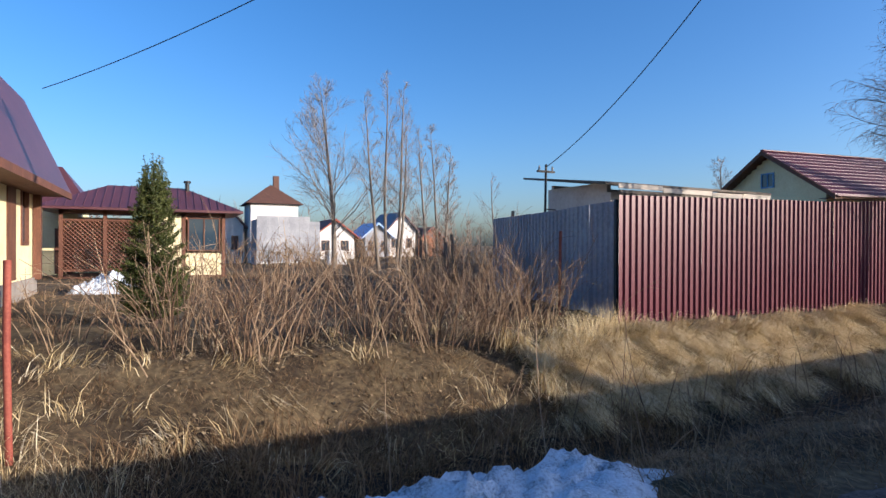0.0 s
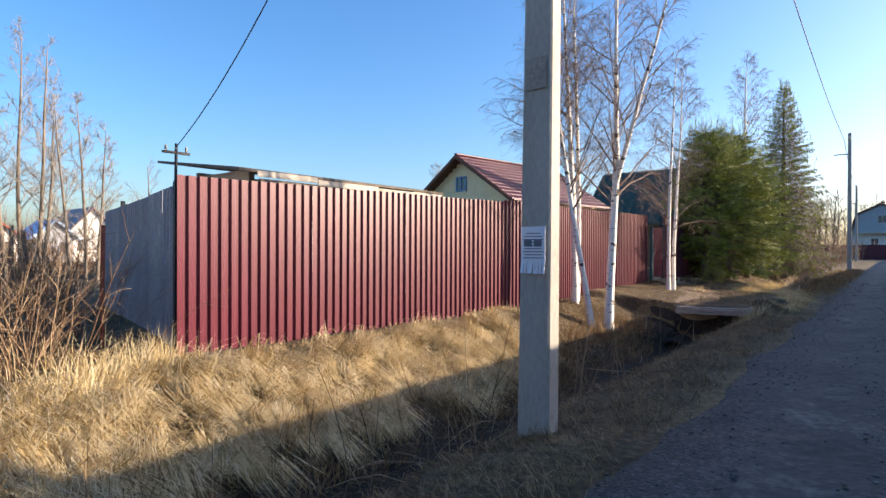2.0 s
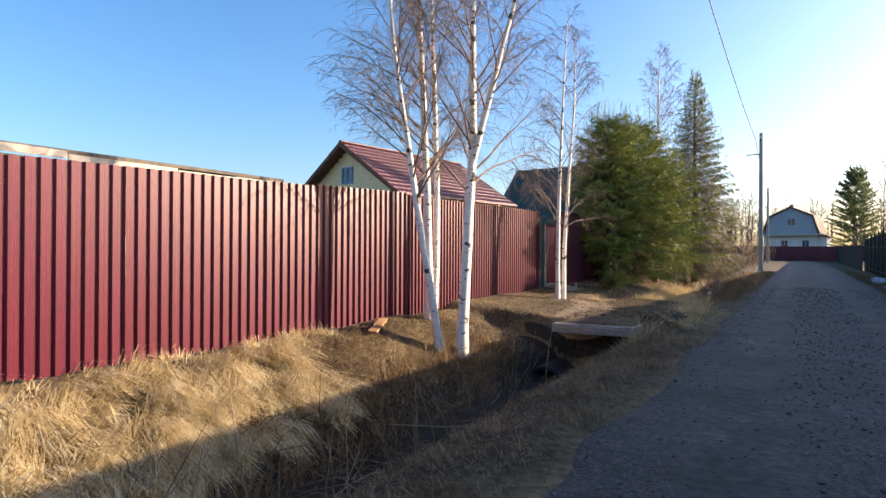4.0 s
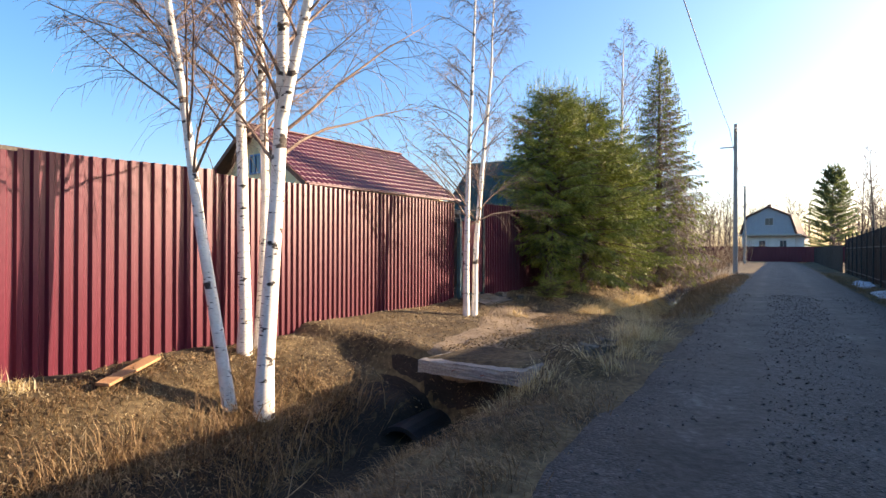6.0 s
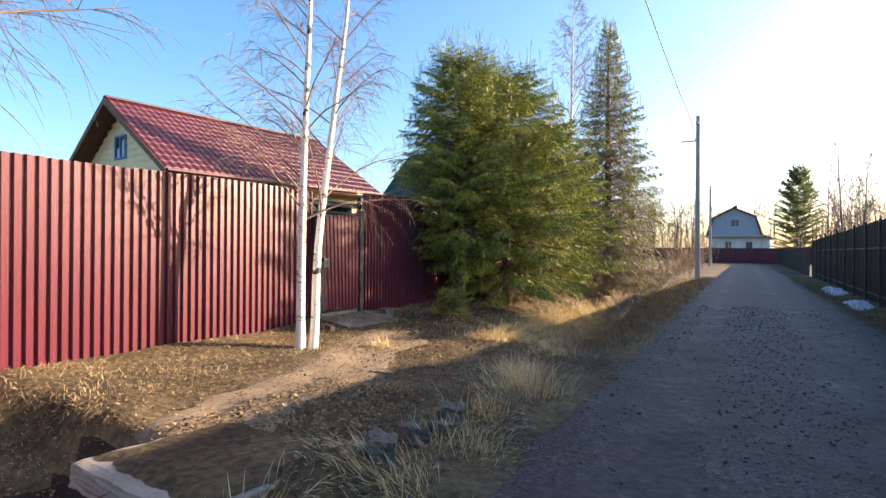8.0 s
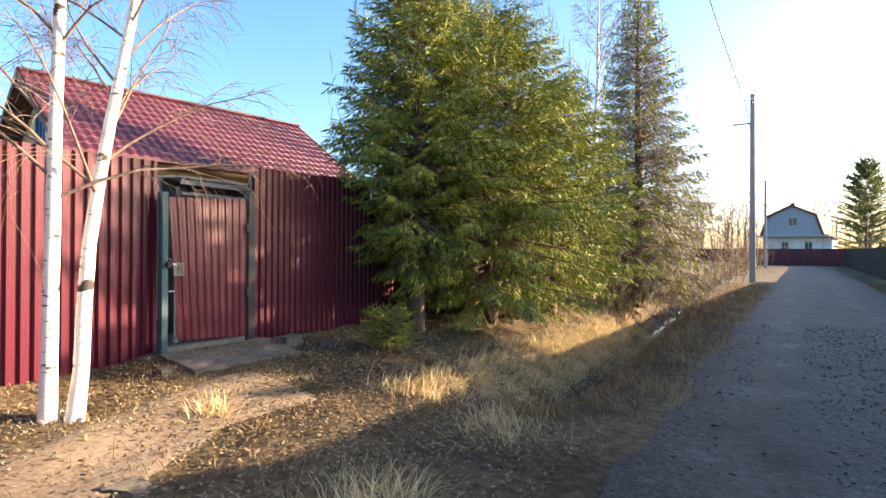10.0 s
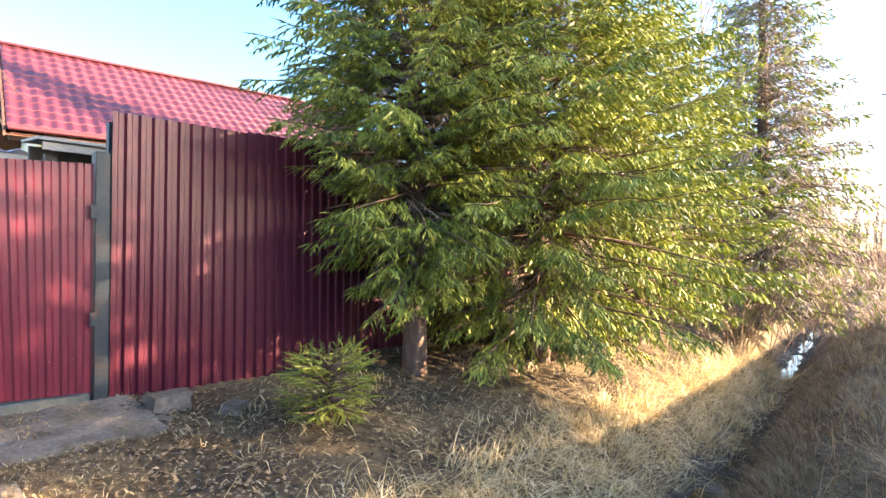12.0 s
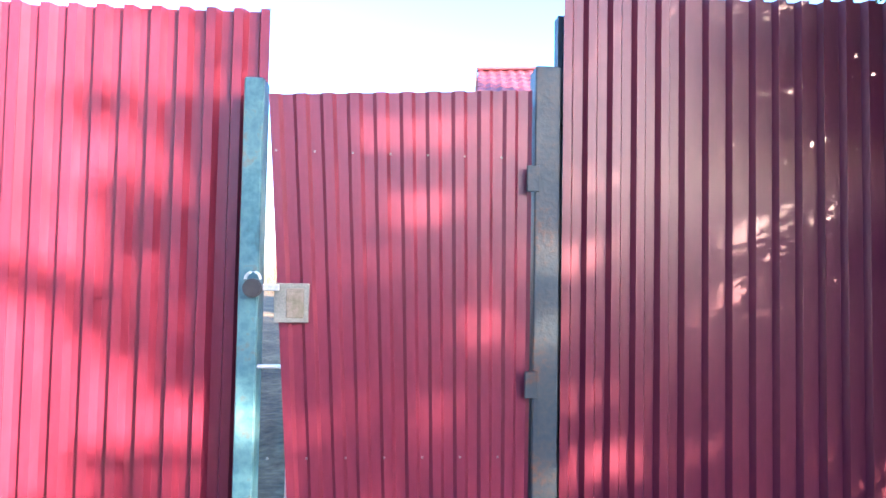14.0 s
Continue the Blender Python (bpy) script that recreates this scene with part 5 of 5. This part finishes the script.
# Peaty sheet over the plain soil; its colour also carries the ditch's shade.
for x0, x1, y0, y1 in ((-6.5, 19.2, 2.9, 6.0), (26.0, 46.0, 2.4, 5.9)):
    tagged(sheet("ditch_bed", np.arange(x0, x1, 0.14), np.arange(y0, y1, 0.12), ditch_z, SHADEDPEAT), "wet peaty bed of the roadside ditch, darkened for its shade", "ditch", kind="structure")
notice = thing("paper_notice", 8.265, 2.865, -0.02, "white printed notice with torn tear-off strips", "notice", rz=0)
NX = -0.1
part("sheet", boxes((NX, -0.115, 1.4, NX + 0.003, 0.115, 1.7)), PAPER, notice)
for i in range(8):
    s = part("tear_strip", boxes((-0.002, -0.012, -0.1, 0.0, 0.012, 0)), PAPER, notice)
    s.matrix_local = pose(NX - 0.001, -0.1 + 0.0285 * i, 1.4, 0, random.uniform(2, 16), random.uniform(-10, 10))
for i in range(9):
    w = random.uniform(0.07, 0.1)
    part("text_bar", boxes((NX - 0.004, -w, 1.43 + 0.026 * i, NX - 0.001, w, 1.438 + 0.026 * i)), INK, notice)
for y0, y1 in ((-0.085, -0.01), (0.01, 0.085)):
    part("picture", boxes((NX - 0.006, y0, 1.53, NX - 0.0045, y1, 1.585)), INK, notice, "dark printed picture")
part("sticker", boxes((NX + 0.011, -0.1, 2.85, NX + 0.015, 0.1, 3.12)), CONCRETE, thing("old_notice", 8.28, 2.86, 0, "faded remains of an old pasted notice", "notice"))
far_pole = utility_pole(52.5, 2.85, 0, 9.7, 0.3, 0.24, "distant concrete utility pole with wires and a blue plate", rz=90)
part("plate", boxes((-0.12, -0.16, 2.1, 0.12, -0.152, 2.6)), BLUEPAINT, far_pole, "blue number plate")
part("lamp_arm", boxes((0.1, -0.03, 8.2, 0.9, 0.03, 8.26)), BLACK, far_pole)
utility_pole(88, 3.9, 0, 9.3, 0.3, 0.24, "far concrete utility pole by the lane", rz=90)


def wire(a, b, sag, label, r=0.011):
    a, b = Vector(a), Vector(b)
    pts = [a.lerp(b, k / 24) - Vector((0, 0, sag * 4 * (k / 24) * (1 - k / 24))) for k in range(25)]
    tagged(tubes("wire", [(pts, [r] * 25, 5)], BLACK), label, "wire")


TOP = (8.37, 2.83, 9.2)
wire(TOP, (10.36, 13.9, 3.9), 0.75, "black service wire sagging from pole to mast", 0.012)
wire(TOP, (-3.2, 19.2, 5.9), 0.6, "black service wire sagging from pole to house", 0.012)
wire((8.37, 2.5, 9.2), (52.5, 3.2, 9.4), 0.6, "black overhead line along the lane", 0.016)
wire((52.5, 3.2, 9.4), (88, 3.9, 9.0), 0.6, "black overhead line along the lane", 0.02)

# ---- posts in the rough plot ----
for i, (x, y, h, lean) in enumerate(((9.16, 14.0, 2.42, 2), (7.6, 14.6, 1.75, -3), (7.0, 16.2, 1.9, 3), (6.3, 12.5, 1.6, -2), (8.2, 18.5, 2.0, 2), (8.7, 11.2, 2.0, 4))):
    p = tubes("fence_post", [([(0, 0, -0.2), (0.01, 0, h * 0.5), (0, 0.01, h)], [0.06, 0.055, 0.05], 8)], OLDWOOD)
    tagged(p, "dark weathered wooden post standing in shrubs", "post", "old wooden posts").matrix_world = pose(x, y, gz(x, y), lean, lean * 0.5, 0)
p = tubes("fence_post", [([(0, 0, -0.2), (0, 0, 1.0), (0.02, 0, 1.75)], [0.03, 0.03, 0.03], 10)], RUST)
tagged(p, "rusty red steel tube post in the yard", "post").matrix_world = pose(-1.22, 5.9, gz(-1.22, 5.9), 0, -1, 0)
p = tubes("fence_post", [([(0, 0, -0.2), (0, 0, 0.8), (0.01, 0, 1.7)], [0.03, 0.03, 0.03], 8)], RUST)
tagged(p, "rusty steel stake beside the grey fence", "post").matrix_world = pose(7.0, 8.9, 0.1)


# ---- shrubs ----
def shrub(x, y, h, r, stems, seed, label, thick=0.006):
    rng = np.random.default_rng(seed)
    s = thing("shrub", x, y, gz(x, y), label, "shrub", "dry shrubs in the rough plot")
    main, side = [], []
    for _ in range(int(stems * (0.46 if y < 12 else 0.6))):
        a, d = rng.random() * 6.283, abs(rng.normal(0, 0.5)) * r
        ln = h * rng.uniform(0.5, 1.1)
        st = limb(rng, (d * math.cos(a), d * math.sin(a), -0.05), (0.27 * math.cos(a) + rng.normal(0, 0.15), 0.27 * math.sin(a) + rng.normal(0, 0.15), 1), ln, 5, (rng.normal(0, 0.4), rng.normal(0, 0.4), -0.25), 0.07)
        t = thick * rng.uniform(0.6, 1.4)
        main.append((st, [t, t * 0.9, t * 0.8, t * 0.65, t * 0.5, t * 0.3], 4))
        for _ in range(rng.integers(3, 7)):
            q, d2 = along(st, rng.uniform(0.25, 0.97))
            side.append((limb(rng, q, d2 + rng.normal(0, 0.5, 3), ln * rng.uniform(0.12, 0.36), 3, (0, 0, -0.2), 0.12), [t * 0.5, t * 0.42, t * 0.33, t * 0.2], 3))
    tagged(tubes("stem", main, BUSHBARK, s), kind="stuff")
    tagged(tubes("twig", side, BUSHBARK, s), kind="stuff")


DRY = "tangled leafless shrub with pale brown stems"
for i, (x, y, h, r, n) in enumerate(((0.1, 8.3, 1.75, 0.9, 110), (0.9, 7.6, 1.7, 0.9, 130), (1.7, 8.4, 1.5, 0.9, 90), (2.8, 8.0, 1.25, 0.8, 90), (3.6, 7.6, 1.5, 0.9, 130), (4.5, 7.8, 1.45, 0.9, 110), (5.3, 8.4, 1.55, 0.9, 110), (6.1, 8.6, 1.7, 0.9, 110), (6.7, 9.7, 1.9, 0.9, 100), (5.0, 10.2, 1.4, 1.0, 90), (3.2, 10.4, 1.3, 1.0, 80), (6.5, 11.8, 2.1, 0.9, 90), (-1.3, 9.3, 1.0, 0.8, 60), (7.3, 14.5, 2.0, 1.2, 80), (9.5, 19, 2.0, 1.5, 70), (4.5, 17, 1.6, 1.4, 70), (2.3, 14.0, 1.5, 1.2, 70), (6, 36, 2.2, 1.8, 60), (8.2, 37, 2.4, 1.8, 60), (11.5, 36, 2.6, 1.8, 60), (13.5, 40, 2.8, 2.0, 60), (16.5, 42, 2.8, 2.2, 60), (19.5, 44, 2.6, 2.2, 60), (22.5, 45, 2.8, 2.2, 60), (3.6, 37, 2.2, 1.6, 50), (15, 34, 2.2, 1.8, 50), (18, 36, 2.4, 1.8, 50))):
    shrub(x, y, h, r, n, 300 + i, DRY, 0.0075 if y < 10 else 0.011 if y < 30 else 0.02)
for i, (x, y, h, n) in enumerate(((34.0, 4.9, 1.6, 80), (35.5, 4.9, 1.4, 80), (39.5, 4.7, 1.7, 90), (42, 4.6, 1.5, 80), (46, 4.6, 1.6, 80), (50, 4.6, 2.2, 90), (56, 4.4, 2.6, 90), (62, 4.4, 2.8, 90), (70, 4.6, 3.0, 90), (80, 4.8, 3.0, 90), (92, 5.0, 3.0, 80))):
    shrub(x, y, h, 1.2, n, 340 + i, "reddish-brown leafless roadside bush", 0.007 if x < 48 else 0.014)

# thuja in the yard
spruce(-0.22, 10.6, 0.05, 2.55, 0.6, "tall narrow dark olive thuja among shrubs", 71, low=0.15, whorl=0.11, arms=8, per_m=80, size=0.055, width=0.017, fill=1.3, mat=THUJA, name="thuja", droop=-0.3, core=0.012, trunk_r=0.05, power=1.0)


# ---- far woods ----
def woods(spans, seed, label):
    rng = np.random.default_rng(seed)
    paths = []
    for x0, y0, x1, y1, n, h in spans:
        for _ in range(n):
            f = rng.random()
            x, y = x0 + (x1 - x0) * f + rng.normal(0, 7), y0 + (y1 - y0) * f + rng.normal(0, 7)
            hh = h * rng.uniform(0.6, 1.2)
            tr = limb(rng, (x, y, -0.3), (rng.normal(0, 0.05), rng.normal(0, 0.05), 1), hh, 4, (0, 0, 0), 0.04)
            far = 1.5 if x > 120 else 1.0
            paths.append((tr, [0.1 * far, 0.08 * far, 0.06 * far, 0.04 * far, 0.02 * far], 3))
            for _ in range(16):
                q, d = along(tr, rng.uniform(0.2, 0.97))
                paths.append((limb(rng, q, (rng.normal(0, 0.7), rng.normal(0, 0.7), 0.9), hh * rng.uniform(0.12, 0.38), 3, (0, 0, -0.2), 0.15), [0.04 * far, 0.034 * far, 0.026 * far, 0.014 * far], 3))
    tagged(tubes("far_woods", paths, TWIG), label, "woods", kind="stuff")


woods(((-30, 95, 60, 95, 130, 7), (60, 95, 140, 60, 110, 8), (175, 70, 175, 16, 150, 15), (172, 14, 172, -12, 50, 13), (170, -14, 130, -55, 170, 15), (90, -18, 130, -26, 60, 9)), 5, "leafless far woods on the skyline")


# ---- grass, litter, gravel ----
def blades(name, x, y, length, width, lean, bend, mat, label, rng, lift=0.0):
    """Grass blades as two joined quads each; lean is an (n, 2) push of the tip."""
    n = len(x)
    z = ground_z(x, y) - 0.015 + lift
    p = np.stack((x, y, z), -1)
    a = rng.normal(0, 0.7, n)
    w = np.stack((np.cos(a), np.sin(a), np.zeros(n)), -1) * (width * rng.uniform(0.6, 1.3, n))[:, None] * 0.5
    up = np.sqrt(np.clip(1 - (lean ** 2).sum(1), 0.06, 1))
    d1 = np.concatenate((lean * (0.4 + 0.6 * bend), up[:, None] * (1.1 - 0.6 * bend)), 1)
    d1 /= np.linalg.norm(d1, axis=1)[:, None]
    d2 = np.concatenate((lean, (up - bend)[:, None]), 1)
    d2 /= np.linalg.norm(d2, axis=1)[:, None]
    m = p + d1 * (length * 0.5)[:, None]
    t = m + d2 * (length * 0.5)[:, None]
    t[:, 2] = np.maximum(t[:, 2], ground_z(t[:, 0], t[:, 1]) + 0.01)
    v = np.stack((p - w, p + w, m + w * 0.8, m - w * 0.8, t + w * 0.12, t - w * 0.12), 1).reshape(-1, 3)
    base = (np.arange(n) * 6)[:, None]
    f = np.concatenate((base + np.array((0, 1, 2, 3)), base + np.array((3, 2, 4, 5))), 1).reshape(-1)
    me = bpy.data.meshes.new(name)
    me.vertices.add(len(v))
    me.vertices.foreach_set("co", v.astype(np.float32).ravel())
    me.loops.add(len(f))
    me.loops.foreach_set("vertex_index", f.astype(np.int32))
    me.polygons.add(len(f) // 4)
    me.polygons.foreach_set("loop_start", np.arange(0, len(f), 4, dtype=np.int32))
    me.update(calc_edges=True)
    me.materials.append(mat)
    tagged(new(name, me), label, "grass", kind="stuff")


def meadow(name, x0, x1, y0, y1, clumps, per, size, length, width, down, spread, bend, mat, label, seed, loose=0.22):
    """Clumps of blades in a rectangle; each clump leans its own way, mostly along `down`."""
    rng = np.random.default_rng(seed)
    cx, cy = rng.uniform(x0, x1, clumps), rng.uniform(y0, y1, clumps)
    cl = np.array(down)[None, :] + rng.normal(0, spread, (clumps, 2))
    ch = rng.uniform(0.65, 1.25, clumps)
    i = np.repeat(np.arange(clumps), per)
    n = len(i)
    x, y = cx[i] + rng.normal(0, size, n), cy[i] + rng.normal(0, size, n)
    lean = cl[i] + rng.normal(0, loose, (n, 2))
    k = np.linalg.norm(lean, axis=1)
    lean *= (np.minimum(k, 0.95) / (k + 1e-6))[:, None]
    ln = rng.uniform(*length, n) * ch[i]
    blades(name, x, y, ln, np.full(n, width), lean, bend, mat, label, rng)


meadow("tall_grass", 4.6, 13.8, 5.7, 7.25, 560, 60, 0.07, (0.4, 0.8), 0.009, (0.1, -0.7), 0.32, 1.0, GRASS, "long golden dead grass hanging down the ditch bank", 1, 0.1)
meadow("tall_grass", 5.5, 15.0, 7.05, 7.5, 260, 26, 0.07, (0.08, 0.26), 0.007, (0.05, -0.4), 0.4, 0.8, GRASS, "short straw-coloured grass along the fence foot", 31)
meadow("tall_grass", 13.4, 17.8, 5.2, 7.2, 420, 30, 0.1, (0.06, 0.2), 0.007, (0.0, -0.5), 0.4, 0.9, TURF, "matted brown grass on the bank below the birches", 32)
meadow("tall_grass", -5, 7.3, 5.0, 9.2, 1700, 22, 0.15, (0.1, 0.32), 0.007, (0.0, -0.3), 0.95, 1.15, TURF, "tangled straw-coloured grass round the shrubs", 2)
meadow("tall_grass", -5, 7.3, 5.4, 9.0, 130, 20, 0.1, (0.25, 0.5), 0.008, (0.05, -0.35), 0.5, 0.8, GRASS, "straw-coloured tussocks round the shrubs", 22)
meadow("verge_grass", 2.5, 18.4, 2.05, 3.4, 1000, 30, 0.11, (0.08, 0.28), 0.0065, (0.1, 0.45), 0.45, 1.0, TURF, "short brown dead grass on the shaded verge", 3)
meadow("ditch_grass", -1, 18.0, 5.0, 6.0, 700, 20, 0.12, (0.2, 0.55), 0.008, (0.0, -0.3), 0.45, 0.6, TURF, "brown dead grass in the ditch", 4)
meadow("short_grass", 14.5, 25.0, 5.6, 7.3, 700, 20, 0.16, (0.04, 0.11), 0.0045, (0, -0.2), 0.8, 0.8, GRASS, "straw-coloured grass by the fence foot", 55)
meadow("short_grass", 15.5, 25.4, 4.9, 7.3, 800, 16, 0.14, (0.04, 0.11), 0.005, (0, 0), 0.9, 0.8, TURF, "thin trampled grass by the fence", 5)
meadow("short_grass", 18.6, 25.5, 2.1, 4.9, 500, 16, 0.14, (0.06, 0.18), 0.006, (0, 0), 0.9, 0.7, TURF, "sparse dead grass on the crossing", 6)
meadow("bank_grass", 25.0, 50, 2.0, 3.4, 950, 16, 0.13, (0.1, 0.3), 0.009, (0, 0.3), 0.4, 0.5, TURF, "dead grass on the ditch edge", 7)
meadow("bank_grass", 25.4, 50, 4.2, 6.8, 1050, 18, 0.13, (0.08, 0.22), 0.008, (0, -0.5), 0.7, 0.9, GRASS, "straw-coloured grass on the bank below the spruces", 8)
meadow("verge_grass", 8, 60, -2.9, -2.2, 700, 14, 0.14, (0.08, 0.25), 0.01, (0, 0), 0.4, 0.4, TURF, "dead grass along the dark fence", 9)
meadow("yard_grass", -12, 9, 9, 28, 1800, 8, 0.2, (0.06, 0.2), 0.014, (0, 0), 0.4, 0.4, TURF, "short yard grass", 10)
meadow("bank_grass", 25.2, 36, 2.85, 3.4, 420, 20, 0.1, (0.1, 0.3), 0.007, (0, 0.45), 0.4, 0.8, TURF, "brown dead grass hanging into the ditch", 33)
meadow("bank_grass", 25.0, 36, 3.9, 4.7, 520, 22, 0.1, (0.14, 0.38), 0.007, (0, -0.5), 0.35, 0.75, GRASS, "long pale dead grass on the ditch shoulder", 34)
for i, (x, y, n, s, ln) in enumerate(((-1.6, 5.7, 600, 0.3, 0.45), (-0.7, 5.2, 450, 0.3, 0.36), (-1.9, 6.4, 500, 0.3, 0.45), (5.4, 6.6, 600, 0.3, 0.45), (6.3, 7.2, 800, 0.3, 0.55), (7.0, 7.4, 700, 0.25, 0.5), (21.95, 2.5, 620, 0.2, 0.5), (20.95, 2.55, 450, 0.16, 0.3), (22.8, 2.9, 350, 0.15, 0.32), (19.2, 2.5, 420, 0.2, 0.24), (23.3, 5.3, 240, 0.1, 0.24), (24.5, 3.0, 420, 0.25, 0.25), (20.2, 2.35, 380, 0.22, 0.26), (18.2, 3.0, 500, 0.25, 0.3))):
    rng = np.random.default_rng(500 + i)
    gx, gy = rng.normal(x, s, n), rng.normal(y, s, n)
    lean = np.stack((gx - x, gy - y), -1) / (2.2 * s) * 0.6 + rng.normal(0, 0.36, (n, 2)) + rng.normal(0, 0.25, 2)
    k = np.linalg.norm(lean, axis=1)
    lean *= (np.minimum(k, 0.93) / (k + 1e-6))[:, None]
    blades("grass_tuft", gx, gy, rng.uniform(0.25, 1.15, n) * ln, np.full(n, 0.006), lean, 0.45, GRASS, "pale dead grass tussock beside the lane" if x > 10 else "golden dead grass tussock in the rough plot", rng)

rng = np.random.default_rng(77)
reeds = []
for _ in range(110):
    x, y = rng.uniform(1.5, 15.5), rng.normal(4.1, 0.45)
    ln = rng.uniform(0.5, 1.5)
    reeds.append((limb(rng, (x, y, gz(x, y)), (rng.normal(0, 0.22), rng.normal(0, 0.22), 1), ln, 4, (rng.normal(0, 0.25), rng.normal(0, 0.25), -0.15), 0.05), [0.006, 0.005, 0.004, 0.004, 0.002], 4))
for _ in range(60):
    x, y = rng.uniform(7, 16), rng.normal(4.4, 0.4)
    reeds.append((limb(rng, (x, y, gz(x, y) + 0.1), (rng.normal(0, 1), rng.normal(0, 1), 0.35), rng.uniform(0.4, 1.1), 3, (0, 0, -0.4), 0.1), [0.008, 0.007, 0.006, 0.003], 4))
tagged(tubes("dead_stalks", reeds, BUSHBARK), "dry stalks and fallen twigs in the ditch", "stalks", kind="stuff")


def scatter_leaves(name, spans, seed, label):
    rng = np.random.default_rng(seed)
    out = []
    for x0, x1, y0, y1, n, s in spans:
        x, y = rng.uniform(x0, x1, n), rng.uniform(y0, y1, n)
        z = ground_z(x, y) + 0.012 + rng.random(n) * 0.02
        c = np.stack((x, y, z), -1)
        a = rng.random(n) * 6.283
        u = np.stack((np.cos(a), np.sin(a), rng.normal(0, 0.3, n)), -1) * (s * rng.uniform(0.5, 1.2, n))[:, None]
        v = np.stack((-np.sin(a), np.cos(a), rng.normal(0, 0.35, n)), -1) * (s * 0.6 * rng.uniform(0.5, 1.2, n))[:, None]
        out.append(np.stack((c - u, c - v, c + u, c + v), 1).reshape(-1, 3))
    tagged(tris(name, np.concatenate(out), LITTER, per=4), label, "leaves", kind="stuff")


scatter_leaves("leaf_litter", ((18.55, 25.5, 2.2, 7.2, 9000, 0.021), (25, 33, 4.3, 7.0, 8000, 0.022), (22.5, 26, 3.5, 7.0, 6000, 0.02), (12, 18.5, 5.2, 7.3, 6000, 0.024), (0, 8, 5, 8.5, 2500, 0.03), (18.6, 21.4, 3.3, 4.8, 2500, 0.026)), 8, "brown dead leaves and litter on the ground")


def chips(name, x, y, s, mat, seed, label, zf):
    """Small angular stones, eight faces each."""
    rng = np.random.default_rng(seed)
    n = len(x)
    c = np.stack((x, y, zf(x, y) + s * 0.15), -1)
    k = np.array(((1, 0, 0), (0, 1, 0), (-1, 0, 0), (0, -1, 0), (0, 0, 0.8), (0, 0, -0.6)), float)
    v = c[:, None, :] + (k[None] + rng.normal(0, 0.25, (n, 6, 3))) * (s[:, None, None] * rng.uniform(0.6, 1.2, (n, 1, 3)))
    t = np.array(((0, 1, 4), (1, 2, 4), (2, 3, 4), (3, 0, 4), (1, 0, 5), (2, 1, 5), (3, 2, 5), (0, 3, 5)))
    f = (np.arange(n)[:, None, None] * 6 + t[None]).reshape(-1)
    me = bpy.data.meshes.new(name)
    me.vertices.add(n * 6)
    me.vertices.foreach_set("co", v.astype(np.float32).ravel())
    me.loops.add(len(f))
    me.loops.foreach_set("vertex_index", f.astype(np.int32))
    me.polygons.add(len(f) // 3)
    me.polygons.foreach_set("loop_start", np.arange(0, len(f), 3, dtype=np.int32))
    me.update(calc_edges=True)
    me.materials.append(mat)
    tagged(new(name, me), label, "gravel", kind="stuff")


rng = np.random.default_rng(9)
n = 14000
gx = rng.uniform(3, 34, n)
gy = np.clip(rng.normal(0.1, 1.2, n), -2.1, 2.2)
keep = (np.minimum(np.abs(gy - 1.0), np.abs(gy + 0.75)) > 0.3 + 0.25 * wave_noise(gx, gy, 1.2)) | (rng.random(n) < 0.12)
gx, gy, n = gx[keep], gy[keep], int(keep.sum())
chips("gravel", gx, gy, (0.005 + 0.017 * rng.random(n) ** 2.4) * (1 + 0.015 * np.abs(gx - 14)), STONE, 10, "loose grey gravel on the lane", road_z)
n = 3500
gx, gy = rng.uniform(18.6, 26, n), rng.uniform(2.2, 6.6, n)
chips("gravel", gx, gy, rng.uniform(0.005, 0.017, n), STONE, 12, "small stones and crumbs before the gate", ground_z)
